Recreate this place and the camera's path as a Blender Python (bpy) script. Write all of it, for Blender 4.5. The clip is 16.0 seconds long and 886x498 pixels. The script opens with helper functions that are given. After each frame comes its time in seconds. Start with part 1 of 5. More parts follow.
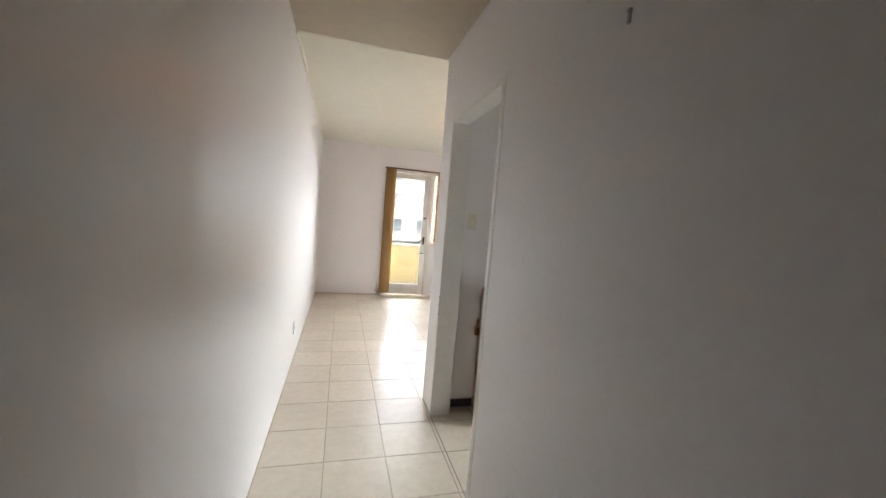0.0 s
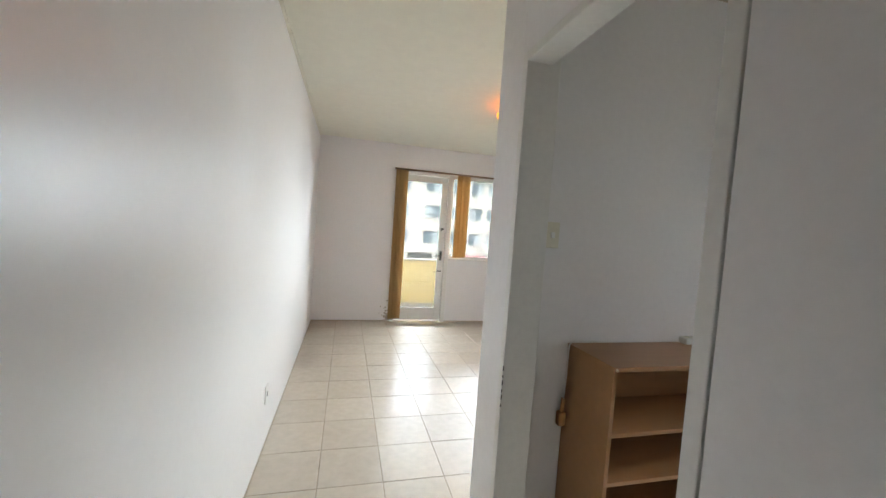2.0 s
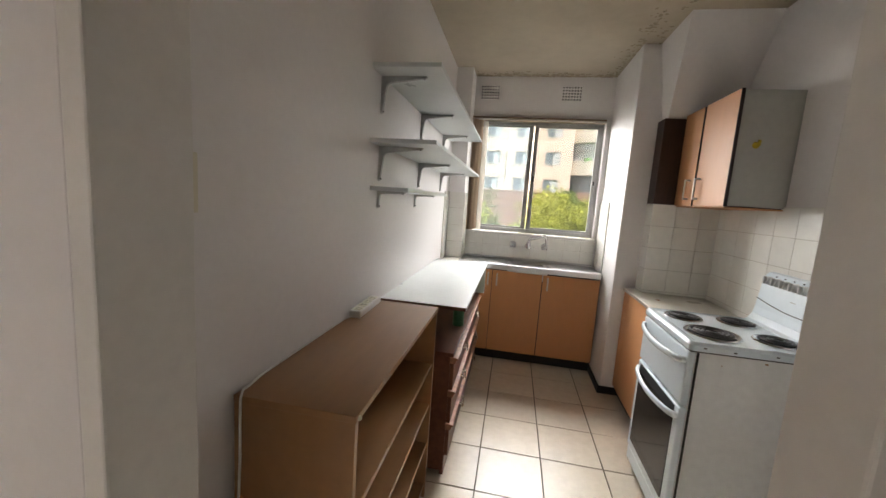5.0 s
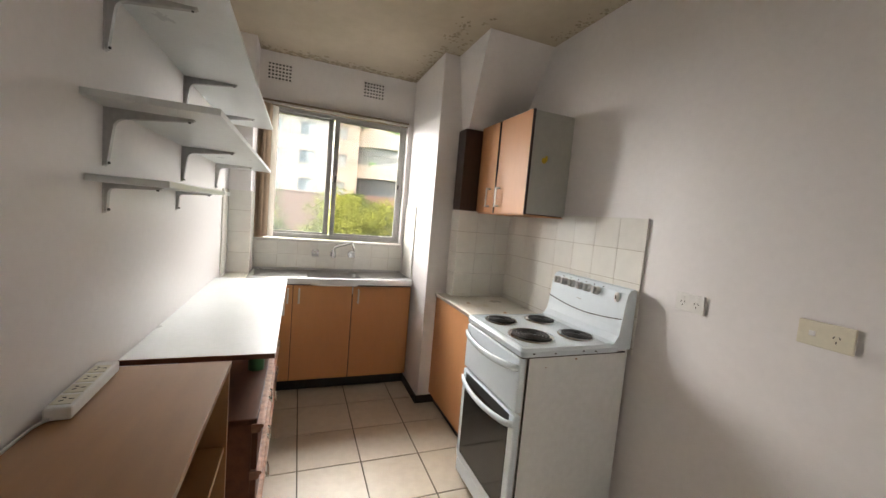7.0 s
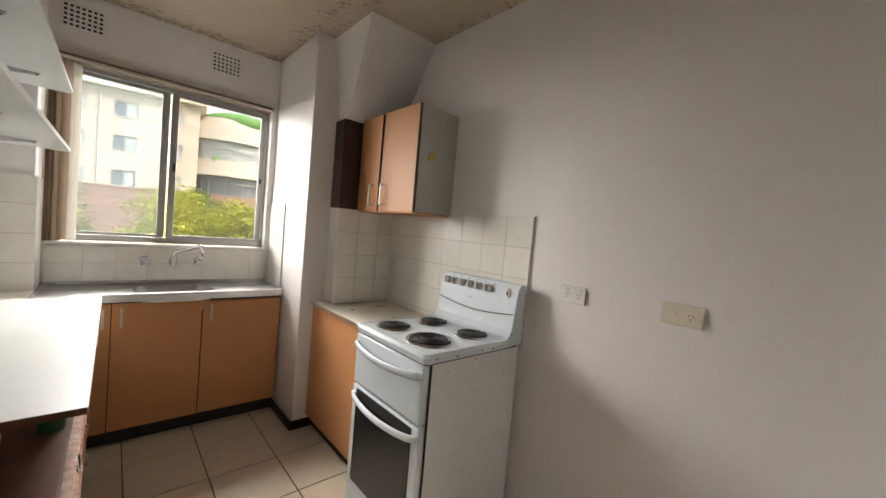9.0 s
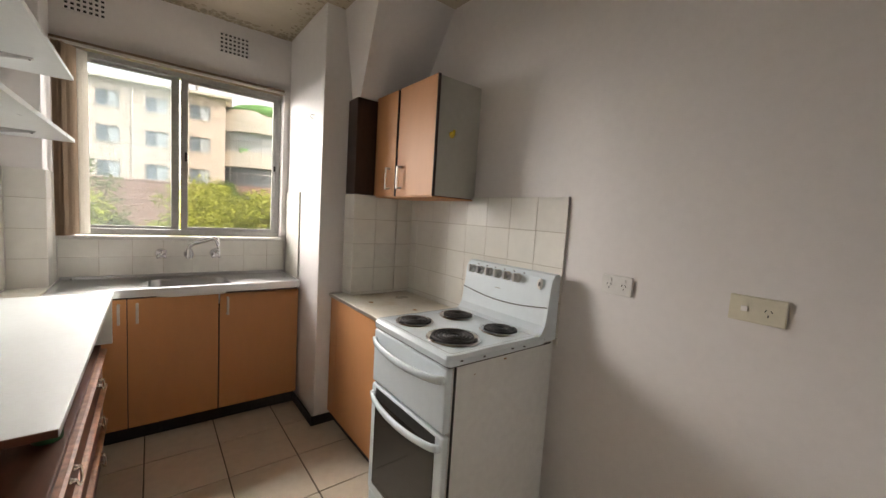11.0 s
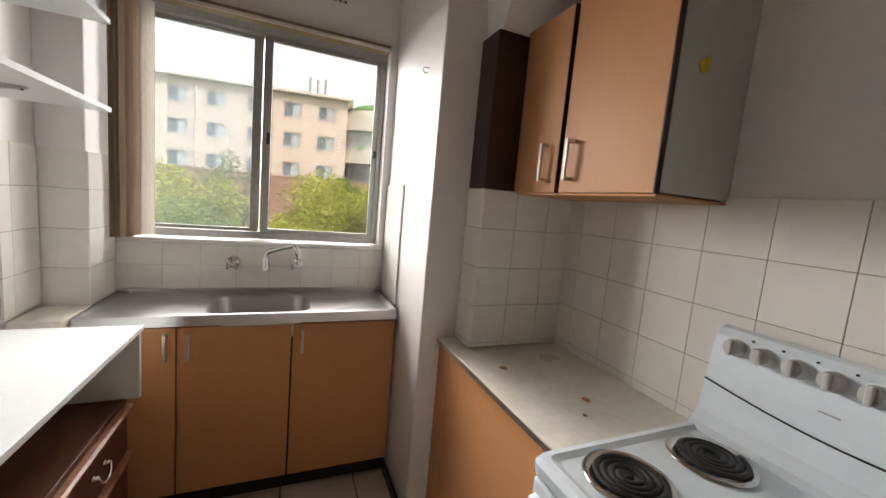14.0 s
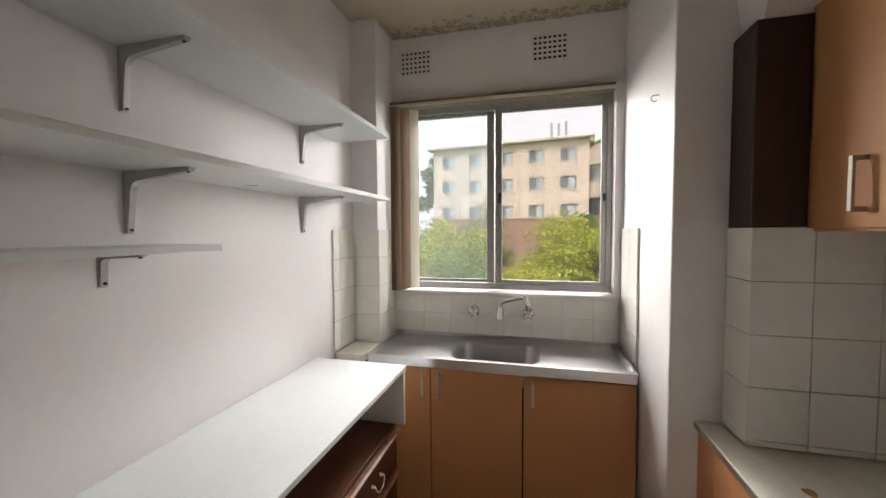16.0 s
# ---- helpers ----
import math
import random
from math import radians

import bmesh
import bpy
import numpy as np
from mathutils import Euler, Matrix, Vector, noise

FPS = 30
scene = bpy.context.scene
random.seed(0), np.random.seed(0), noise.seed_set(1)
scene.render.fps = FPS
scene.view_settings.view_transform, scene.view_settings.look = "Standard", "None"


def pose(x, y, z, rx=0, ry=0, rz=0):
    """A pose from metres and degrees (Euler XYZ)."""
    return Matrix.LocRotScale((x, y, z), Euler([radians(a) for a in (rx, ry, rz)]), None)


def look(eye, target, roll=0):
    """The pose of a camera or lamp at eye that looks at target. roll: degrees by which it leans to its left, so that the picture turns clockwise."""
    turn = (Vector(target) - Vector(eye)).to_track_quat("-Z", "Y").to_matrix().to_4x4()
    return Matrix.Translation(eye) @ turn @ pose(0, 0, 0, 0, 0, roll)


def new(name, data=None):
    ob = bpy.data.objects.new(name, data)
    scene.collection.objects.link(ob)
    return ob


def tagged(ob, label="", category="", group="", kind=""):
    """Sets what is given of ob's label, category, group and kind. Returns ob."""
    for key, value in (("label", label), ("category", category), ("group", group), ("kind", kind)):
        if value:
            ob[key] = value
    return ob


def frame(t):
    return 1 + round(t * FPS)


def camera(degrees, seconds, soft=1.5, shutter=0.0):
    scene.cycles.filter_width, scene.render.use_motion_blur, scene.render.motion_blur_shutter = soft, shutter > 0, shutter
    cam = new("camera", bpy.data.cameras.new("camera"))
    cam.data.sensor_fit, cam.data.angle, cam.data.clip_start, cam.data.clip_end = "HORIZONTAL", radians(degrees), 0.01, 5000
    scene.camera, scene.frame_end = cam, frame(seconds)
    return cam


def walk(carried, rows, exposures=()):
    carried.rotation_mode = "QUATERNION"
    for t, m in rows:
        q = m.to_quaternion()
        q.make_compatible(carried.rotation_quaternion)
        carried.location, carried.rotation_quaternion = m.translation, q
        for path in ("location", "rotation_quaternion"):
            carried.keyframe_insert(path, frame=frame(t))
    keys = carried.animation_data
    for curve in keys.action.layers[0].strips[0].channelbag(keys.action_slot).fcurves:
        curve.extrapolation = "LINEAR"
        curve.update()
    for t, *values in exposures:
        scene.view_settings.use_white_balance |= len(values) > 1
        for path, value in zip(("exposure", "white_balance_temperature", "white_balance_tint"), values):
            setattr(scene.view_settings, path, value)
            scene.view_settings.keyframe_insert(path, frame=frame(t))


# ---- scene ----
cam = camera(99.6, 16.0)
PATH = [
    (0, (0.238, 0.226, 1.428), (0.77, 2.148, 1.275), 4.6),
    (0.5, (0.22, 0.505, 1.438), (0.573, 2.469, 1.304), 3.7),
    (1, (0.2, 0.803, 1.44), (0.564, 2.767, 1.339), 4.2),
    (1.5, (0.249, 1.116, 1.423), (0.674, 3.069, 1.332), 4.2),
    (2, (0.299, 1.388, 1.422), (0.801, 3.321, 1.32), 4.0),
    (2.5, (0.311, 1.628, 1.409), (1.161, 3.431, 1.245), 3.7),
    (3, (0.386, 1.831, 1.413), (1.565, 3.434, 1.207), 3.8),
    (3.5, (0.461, 2.008, 1.416), (1.887, 3.397, 1.217), 3.7),
    (4, (0.471, 2.149, 1.413), (2.216, 3.104, 1.206), 3.7),
    (4.2, (0.475, 2.175, 1.433), (2.29, 2.983, 1.206), 3.5),
    (6.3, (0.86, 2.414, 1.434), (2.821, 2.073, 1.235), 5.1),
    (6.5, (0.891, 2.426, 1.437), (2.825, 1.951, 1.247), 4.9),
    (7, (0.951, 2.399, 1.438), (2.807, 1.672, 1.273), 5.0),
    (7.5, (1.007, 2.381, 1.44), (2.739, 1.388, 1.318), 6.4),
    (8, (1.059, 2.375, 1.41), (2.68, 1.207, 1.312), 8.1),
    (8.5, (1.096, 2.4, 1.421), (2.641, 1.134, 1.317), 6.6),
    (8.7, (1.12, 2.427, 1.4), (2.617, 1.102, 1.33), 5.3),
    (10.8, (1.25, 2.313, 1.421), (2.806, 1.068, 1.25), 2.9),
    (11, (1.282, 2.302, 1.4), (2.85, 1.073, 1.228), 3.6),
    (11.5, (1.407, 2.223, 1.411), (3.006, 1.037, 1.214), 4.1),
    (12, (1.574, 2.179, 1.433), (3.181, 1.004, 1.232), 3.8),
    (12.5, (1.715, 2.121, 1.426), (3.327, 0.953, 1.229), 3.4),
    (13, (1.888, 2.05, 1.432), (3.538, 0.937, 1.233), 3.5),
    (13.5, (2.023, 2.009, 1.423), (3.77, 1.061, 1.198), 4.4),
    (14, (2.167, 2.008, 1.426), (3.998, 1.236, 1.196), 5.1),
    (14.5, (2.278, 2.013, 1.454), (4.202, 1.505, 1.25), 5.0),
    (15, (2.31, 2.027, 1.466), (4.293, 1.815, 1.313), 3.6),
    (15.2, (2.311, 2.013, 1.457), (4.306, 1.935, 1.338), 2.0),
    (15.5, (2.277, 1.986, 1.487), (4.27, 2.113, 1.386), 0.8),
    (16, (2.2, 1.914, 1.497), (4.139, 2.396, 1.407), -0.3),
]
EXPOSURES = [(0, 5.6, 6250, 9), (1.0, 5.6, 6250, 8), (1.5, 5.5, 6150, 6), (2.0, 5.35, 6050, 5), (2.5, 5.2, 5950, 5), (3.5, 5.0, 6200, 8), (4.2, 4.9, 6700, 12), (7, 5.05, 7250, 15), (8.5, 4.9, 7400, 15), (11, 4.75, 7500, 16), (13.5, 4.65, 7250, 18), (15, 4.38, 7250, 16), (16, 4.42, 7200, 16)]
walk(cam, [(t, look(eye, target, roll)) for t, eye, target, roll in PATH], EXPOSURES)

# ---- light ----
world = bpy.data.worlds.new("sky")
scene.world = world
world.use_nodes = True
wn = world.node_tree
sky = wn.nodes.new("ShaderNodeTexSky")
sky.sky_type = "NISHITA"
sky.sun_disc = False
sky.sun_elevation, sky.sun_rotation = radians(45), radians(231)
sky.air_density, sky.dust_density, sky.ozone_density = 1.0, 4.0, 0.6
wn.nodes["Background"].inputs["Strength"].default_value = 0.15
clouds = wn.nodes.new("ShaderNodeTexNoise")
clouds.inputs["Scale"].default_value, clouds.inputs["Detail"].default_value = 2.0, 5
cover = wn.nodes.new("ShaderNodeMapRange")
cover.inputs[3].default_value, cover.inputs[4].default_value = 0.72, 0.98
overcast = wn.nodes.new("ShaderNodeMix")
overcast.data_type = "RGBA"
overcast.inputs[7].default_value = (2.0, 2.05, 2.1, 1)
wn.links.new(clouds.outputs["Fac"], cover.inputs[0])
wn.links.new(cover.outputs[0], overcast.inputs[0])
wn.links.new(sky.outputs[0], overcast.inputs[6])
wn.links.new(overcast.outputs[2], wn.nodes["Background"].inputs["Color"])

sun_data = bpy.data.lights.new("sun", "SUN")
sun_data.energy, sun_data.angle, sun_data.color = 0.8, radians(14), (1.0, 0.975, 0.94)
sun = new("sun", sun_data)
sun.matrix_world = look((-30, -24, 38), (0, 0, 0))


def sky_lamp(name, at, aim, w, h, power):
    """An unseen area lamp added outdoors to strengthen the sky light that enters by a window."""
    data = bpy.data.lights.new(name, "AREA")
    data.shape, data.size, data.size_y, data.energy = "RECTANGLE", w, h, power
    data.color = (0.93, 0.97, 1.0)
    ob = new(name, data)
    ob.matrix_world = look(at, aim)
    return ob


sky_lamp("window_light_kitchen", (11.0, 2.12, 5.3), (3.2, 2.12, 1.0), 4.6, 1.3, 50)
sky_lamp("window_light_kitchen_high", (9.5, 2.12, 6.6), (3.4, 2.12, 0.9), 4.6, 2.6, 70)
sky_lamp("window_light_kitchen_side", (10.0, 6.3, 3.1), (3.4, 1.55, 1.25), 4.0, 3.0, 43)
sky_lamp("window_light_kitchen_side", (8.2, -2.4, 2.9), (3.4, 2.9, 1.4), 3.0, 2.6, 21)
sky_lamp("window_light_living", (2.4, 13.0, 3.8), (2.2, 5.0, 1.2), 9.0, 1.0, 80)
sky_lamp("window_light_living_side", (8.0, 11.5, 2.4), (1.0, 5.0, 1.3), 3.0, 2.8, 36)
sky_lamp("window_light_living_side", (-3.0, 10.8, 2.2), (2.6, 5.2, 1.2), 2.6, 2.4, 12)


# ---- materials ----
def mat(name, color, rough=0.6, metal=0.0, grain=60.0, amount=0.08, stains=2.0, stain_amount=0.08, stain_color=None,
        bump=0.05, bump_scale=None, stretch=(1, 1, 1), vary=0.0, coat=0.0, spec=0.5):
    m = bpy.data.materials.new(name)
    m.use_nodes = True
    nt = m.node_tree
    n, l = nt.nodes, nt.links
    b = n["Principled BSDF"]
    b.inputs["Roughness"].default_value, b.inputs["Metallic"].default_value = rough, metal
    b.inputs["Coat Weight"].default_value = coat
    b.inputs["Specular IOR Level"].default_value = spec
    tc, mp = n.new("ShaderNodeTexCoord"), n.new("ShaderNodeMapping")
    mp.inputs["Scale"].default_value = stretch
    info = n.new("ShaderNodeObjectInfo")
    l.new(tc.outputs["Object"], mp.inputs["Vector"])
    shift = n.new("ShaderNodeVectorMath")
    shift.operation = "MULTIPLY_ADD"
    shift.inputs[1].default_value = (37.0, 91.0, 13.0)
    comb = n.new("ShaderNodeCombineXYZ")
    for i in range(3):
        l.new(info.outputs["Random"], comb.inputs[i])
    l.new(comb.outputs[0], shift.inputs[0])
    l.new(mp.outputs[0], shift.inputs[2])
    vec = shift.outputs[0]
    fine = n.new("ShaderNodeTexNoise")
    fine.inputs["Scale"].default_value, fine.inputs["Detail"].default_value = grain, 5
    broad = n.new("ShaderNodeTexNoise")
    broad.inputs["Scale"].default_value, broad.inputs["Detail"].default_value = stains, 6
    broad.inputs["Roughness"].default_value = 0.62
    l.new(vec, fine.inputs["Vector"])
    l.new(vec, broad.inputs["Vector"])
    dark = tuple(c * (1 - amount * 2) for c in color)
    light = tuple(min(1, c * (1 + amount)) for c in color)
    r1 = n.new("ShaderNodeValToRGB")
    r1.color_ramp.elements[0].color, r1.color_ramp.elements[1].color = (*dark, 1), (*light, 1)
    r1.color_ramp.elements[0].position, r1.color_ramp.elements[1].position = 0.3, 0.65
    l.new(fine.outputs["Fac"], r1.inputs[0])
    r2 = n.new("ShaderNodeValToRGB")
    r2.color_ramp.elements[0].position, r2.color_ramp.elements[1].position = 0.5, 0.72
    r2.color_ramp.elements[0].color = (0, 0, 0, 1)
    r2.color_ramp.elements[1].color = (stain_amount * 6,) * 3 + (1,) if stain_amount < 0.16 else (1, 1, 1, 1)
    l.new(broad.outputs["Fac"], r2.inputs[0])
    mix = n.new("ShaderNodeMix")
    mix.data_type = "RGBA"
    sc = stain_color or tuple(c * 0.8 for c in color)
    l.new(r2.outputs[0], mix.inputs[0])
    l.new(r1.outputs[0], mix.inputs[6])
    mix.inputs[7].default_value = (*sc, 1)
    out = mix.outputs[2]
    if vary:
        hsv = n.new("ShaderNodeHueSaturation")
        mr = n.new("ShaderNodeMapRange")
        mr.inputs[3].default_value, mr.inputs[4].default_value = 1 - vary, 1 + vary
        l.new(info.outputs["Random"], mr.inputs[0])
        l.new(mr.outputs[0], hsv.inputs["Value"])
        l.new(out, hsv.inputs["Color"])
        out = hsv.outputs[0]
    l.new(out, b.inputs["Base Color"])
    rr = n.new("ShaderNodeMapRange")
    rr.inputs[3].default_value, rr.inputs[4].default_value = max(0.02, rough - 0.08), min(1, rough + 0.08)
    l.new(broad.outputs["Fac"], rr.inputs[0])
    l.new(rr.outputs[0], b.inputs["Roughness"])
    if bump:
        bt = n.new("ShaderNodeTexNoise")
        bt.inputs["Scale"].default_value, bt.inputs["Detail"].default_value = bump_scale or grain, 4
        l.new(vec, bt.inputs["Vector"])
        bp = n.new("ShaderNodeBump")
        bp.inputs["Strength"].default_value, bp.inputs["Distance"].default_value = bump, 0.01
        l.new(bt.outputs["Fac"], bp.inputs["Height"])
        l.new(bp.outputs[0], b.inputs["Normal"])
    return m


def glass_mat(name, tint, haze=0.0, haze_color=(0.8, 0.85, 0.85)):
    """Thin window glass: a clear pane tinted dark to dim the view, with a mirror's gloss, dulled by dirt."""
    m = bpy.data.materials.new(name)
    m.use_nodes = True
    n, l = m.node_tree.nodes, m.node_tree.links
    n.remove(n["Principled BSDF"])
    tr, gl, fr, mx = (n.new("ShaderNodeBsdfTransparent"), n.new("ShaderNodeBsdfGlossy"), n.new("ShaderNodeFresnel"),
                      n.new("ShaderNodeMixShader"))
    tr.inputs[0].default_value = (*tint, 1)
    gl.inputs["Roughness"].default_value = 0.02
    fr.inputs[0].default_value = 1.45
    l.new(fr.outputs[0], mx.inputs[0])
    l.new(tr.outputs[0], mx.inputs[1])
    l.new(gl.outputs[0], mx.inputs[2])
    last = mx
    if haze:
        ts, noise_tex, ramp, m2 = (n.new("ShaderNodeBsdfTranslucent"), n.new("ShaderNodeTexNoise"), n.new("ShaderNodeMapRange"),
                                   n.new("ShaderNodeMixShader"))
        ts.inputs[0].default_value = (*haze_color, 1)
        noise_tex.inputs["Scale"].default_value, noise_tex.inputs["Detail"].default_value = 3.0, 6
        tc = n.new("ShaderNodeTexCoord")
        l.new(tc.outputs["Object"], noise_tex.inputs["Vector"])
        l.new(noise_tex.outputs["Fac"], ramp.inputs[0])
        ramp.inputs[3].default_value, ramp.inputs[4].default_value = 0.3 * haze, 1.7 * haze
        l.new(ramp.outputs[0], m2.inputs[0])
        l.new(last.outputs[0], m2.inputs[1])
        l.new(ts.outputs[0], m2.inputs[2])
        last = m2
    l.new(last.outputs[0], n["Material Output"].inputs[0])
    return m


def cloth(name, color):
    """Thin woven blind fabric that lets some daylight through."""
    m = mat(name, color, 0.85, grain=160, amount=0.08, stains=5, stain_amount=0.05, bump=0.15)
    n, l = m.node_tree.nodes, m.node_tree.links
    ts, mx = n.new("ShaderNodeBsdfTranslucent"), n.new("ShaderNodeMixShader")
    ts.inputs[0].default_value = (*color, 1)
    mx.inputs[0].default_value = 0.35
    l.new(n["Principled BSDF"].outputs[0], mx.inputs[1])
    l.new(ts.outputs[0], mx.inputs[2])
    l.new(mx.outputs[0], n["Material Output"].inputs[0])
    return m


def wavy(m, scale, height):
    """Adds the slow unevenness of hand plastering under the fine relief."""
    n, l = m.node_tree.nodes, m.node_tree.links
    fine = [k for k in n if k.type == "BUMP"][0]
    tc, tex, slow = n.new("ShaderNodeTexCoord"), n.new("ShaderNodeTexNoise"), n.new("ShaderNodeBump")
    tex.inputs["Scale"].default_value, tex.inputs["Detail"].default_value = scale, 2
    slow.inputs["Strength"].default_value, slow.inputs["Distance"].default_value = height, 0.02
    l.new(tc.outputs["Object"], tex.inputs["Vector"])
    l.new(tex.outputs["Fac"], slow.inputs["Height"])
    l.new(slow.outputs[0], fine.inputs["Normal"])


M = {}
M["wall"] = mat("wall_paint", (0.79, 0.765, 0.755), 0.45, grain=35, amount=0.01, stains=1.3, stain_amount=0.02, bump=0.045, bump_scale=55, spec=0.65)
M["hall_wall"] = mat("hall_gloss_paint", (0.78, 0.76, 0.745), 0.34, grain=30, amount=0.006, stains=0.7, stain_amount=0.0, bump=0.07, bump_scale=24, spec=0.9)
wavy(M["hall_wall"], 2.2, 0.12)
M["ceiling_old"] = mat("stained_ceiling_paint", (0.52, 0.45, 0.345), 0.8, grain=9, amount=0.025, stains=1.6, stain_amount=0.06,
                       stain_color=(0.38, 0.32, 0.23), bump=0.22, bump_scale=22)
M["ceiling_new"] = mat("cream_ceiling_paint", (0.8, 0.775, 0.665), 0.6, grain=12, amount=0.012, stains=1.6, stain_amount=0.05,
                       stain_color=(0.76, 0.73, 0.61), bump=0.05, bump_scale=16)
M["floor_tile"] = mat("cream_floor_tile", (0.58, 0.51, 0.41), 0.24, grain=18, amount=0.03, stains=4, stain_amount=0.05,
                      stain_color=(0.52, 0.44, 0.33), bump=0.03, vary=0.04)
M["grout"] = mat("dark_grout", (0.075, 0.055, 0.04), 0.9, grain=90, amount=0.2, bump=0.2)
M["wall_tile"] = mat("white_glazed_tile", (0.8, 0.785, 0.73), 0.16, grain=20, amount=0.02, stains=5, stain_amount=0.04,
                     stain_color=(0.62, 0.58, 0.48), bump=0.03, bump_scale=12, vary=0.025)
M["pale_grout"] = mat("buff_floor_grout", (0.4, 0.33, 0.25), 0.9, grain=60, amount=0.25, stains=2, stain_amount=0.15, stain_color=(0.14, 0.1, 0.07), bump=0.2)
M["tile_grout"] = mat("grey_tile_grout", (0.42, 0.36, 0.28), 0.9, grain=80, amount=0.15, bump=0.2)
M["pale_tile_grout"] = mat("off_white_tile_grout", (0.6, 0.56, 0.49), 0.9, grain=30, amount=0.12, stains=5, stain_amount=0.15, stain_color=(0.36, 0.29, 0.2), bump=0.2)
M["white_wood"] = mat("white_gloss_woodwork", (0.76, 0.74, 0.7), 0.35, grain=40, amount=0.015, stains=4, stain_amount=0.05, bump=0.06)
M["laminate_white"] = mat("white_melamine", (0.78, 0.82, 0.815), 0.3, grain=50, amount=0.01, stains=4, stain_amount=0.04, bump=0.02)
M["orange"] = mat("tan_orange_laminate", (0.58, 0.275, 0.12), 0.5, grain=30, amount=0.012, stains=2.5, stain_amount=0.03,
                  stain_color=(0.45, 0.21, 0.085), bump=0.03, stretch=(1, 1, 0.25), spec=0.3)
M["brown_dark"] = mat("dark_brown_stain", (0.034, 0.014, 0.01), 0.4, grain=50, amount=0.15, stains=5, bump=0.08, stretch=(1, 1, 0.2))
M["walnut"] = mat("red_brown_veneer", (0.13, 0.045, 0.022), 0.42, spec=0.3, grain=26, amount=0.16, stains=3, stain_amount=0.1,
                  stain_color=(0.11, 0.04, 0.022), bump=0.06, stretch=(0.25, 1, 1))
M["walnut_edge"] = mat("worn_brown_edge", (0.36, 0.165, 0.09), 0.42, grain=40, amount=0.2, stains=8, stain_amount=0.12, stain_color=(0.14, 0.05, 0.03), bump=0.05)
M["chipboard"] = mat("tan_wood_laminate", (0.32, 0.166, 0.07), 0.38, grain=30, amount=0.035, stains=3, stain_amount=0.03, bump=0.04, stretch=(0.18, 1, 1))
M["enamel"] = mat("white_stove_enamel", (0.74, 0.83, 0.88), 0.2, grain=30, amount=0.01, stains=6, stain_amount=0.03, bump=0.02, coat=0.3)
M["enamel_side"] = mat("white_stove_side_paint", (0.77, 0.79, 0.78), 0.4, grain=30, amount=0.02, stains=5, stain_amount=0.05, bump=0.03)
M["black"] = mat("black_coil_metal", (0.02, 0.019, 0.019), 0.45, 0.3, grain=60, amount=0.2, bump=0.05)
M["black_gap"] = mat("black_trim", (0.015, 0.014, 0.013), 0.6, grain=50, amount=0.2, bump=0.05)
M["dark_glass"] = mat("dark_oven_glass", (0.02, 0.02, 0.019), 0.1, grain=20, amount=0.1, bump=0.0, spec=0.35)
M["chrome"] = mat("chrome", (0.72, 0.72, 0.72), 0.12, 1.0, grain=40, amount=0.03, bump=0.0)
M["steel"] = mat("brushed_stainless_steel", (0.52, 0.52, 0.52), 0.3, 1.0, grain=40, amount=0.03, stains=4, stain_amount=0.02, bump=0.03, stretch=(1, 0.15, 1))
M["alu"] = mat("grey_aluminium", (0.42, 0.42, 0.4), 0.4, 0.9, grain=40, amount=0.05, bump=0.03)
M["bracket"] = mat("grey_painted_steel", (0.5, 0.5, 0.49), 0.4, 0.3, grain=50, amount=0.06, bump=0.03)
M["nickel"] = mat("satin_nickel", (0.55, 0.51, 0.46), 0.3, 0.9, grain=40, amount=0.05, bump=0.0)
M["brass"] = mat("pale_brass", (0.76, 0.7, 0.6), 0.25, 0.9, grain=40, amount=0.08, bump=0.02)
M["blind"] = cloth("tan_fabric_blind", (0.5, 0.33, 0.14))
M["blind_kitchen"] = cloth("faded_beige_blind", (0.38, 0.27, 0.18))
# Cream for the rail's lip; on the last slat it stands for caught light.
M["blind_pale"] = cloth("cream_lip_lit_slat", (0.72, 0.69, 0.63))
M["rail_brown"] = mat("brown_enamelled_rail", (0.2, 0.13, 0.075), 0.45, grain=40, amount=0.06, bump=0.03)
M["plastic"] = mat("cream_plastic", (0.72, 0.68, 0.55), 0.35, grain=50, amount=0.02, bump=0.02)
M["white_plastic"] = mat("white_plastic", (0.78, 0.77, 0.74), 0.35, grain=50, amount=0.02, bump=0.02)
M["skirting"] = mat("black_vinyl_skirting", (0.025, 0.02, 0.018), 0.45, grain=50, amount=0.2, bump=0.05)
M["bench"] = mat("cream_laminate_bench", (0.81, 0.79, 0.71), 0.3, grain=40, amount=0.03, stains=6, stain_amount=0.06, stain_color=(0.55, 0.42, 0.22), bump=0.03)
M["rust"] = mat("rust_stain", (0.42, 0.21, 0.06), 0.6, grain=60, amount=0.25, bump=0.02)
M["green"] = mat("green_plastic", (0.02, 0.12, 0.04), 0.35, grain=30, amount=0.05, bump=0.02)
M["yellow"] = mat("yellow_sticker", (0.72, 0.5, 0.03), 0.5, grain=30, amount=0.1, bump=0.02)
M["tan_plug"] = mat("tan_plastic_plug", (0.42, 0.2, 0.06), 0.4, grain=30, amount=0.1, bump=0.02)
M["brown_grey"] = mat("grey_green_laminate", (0.47, 0.475, 0.435), 0.45, grain=30, amount=0.02, stains=4, stain_amount=0.04, bump=0.03)
# The tints hold down the bright view outside; they are no real glass colour.
M["glass_clear"] = glass_mat("clear_window_glass", (0.385, 0.385, 0.385), 0.003)
M["glass_dirty"] = glass_mat("milky_window_glass", (0.36, 0.385, 0.4), 0.02, (0.84, 0.9, 0.92))
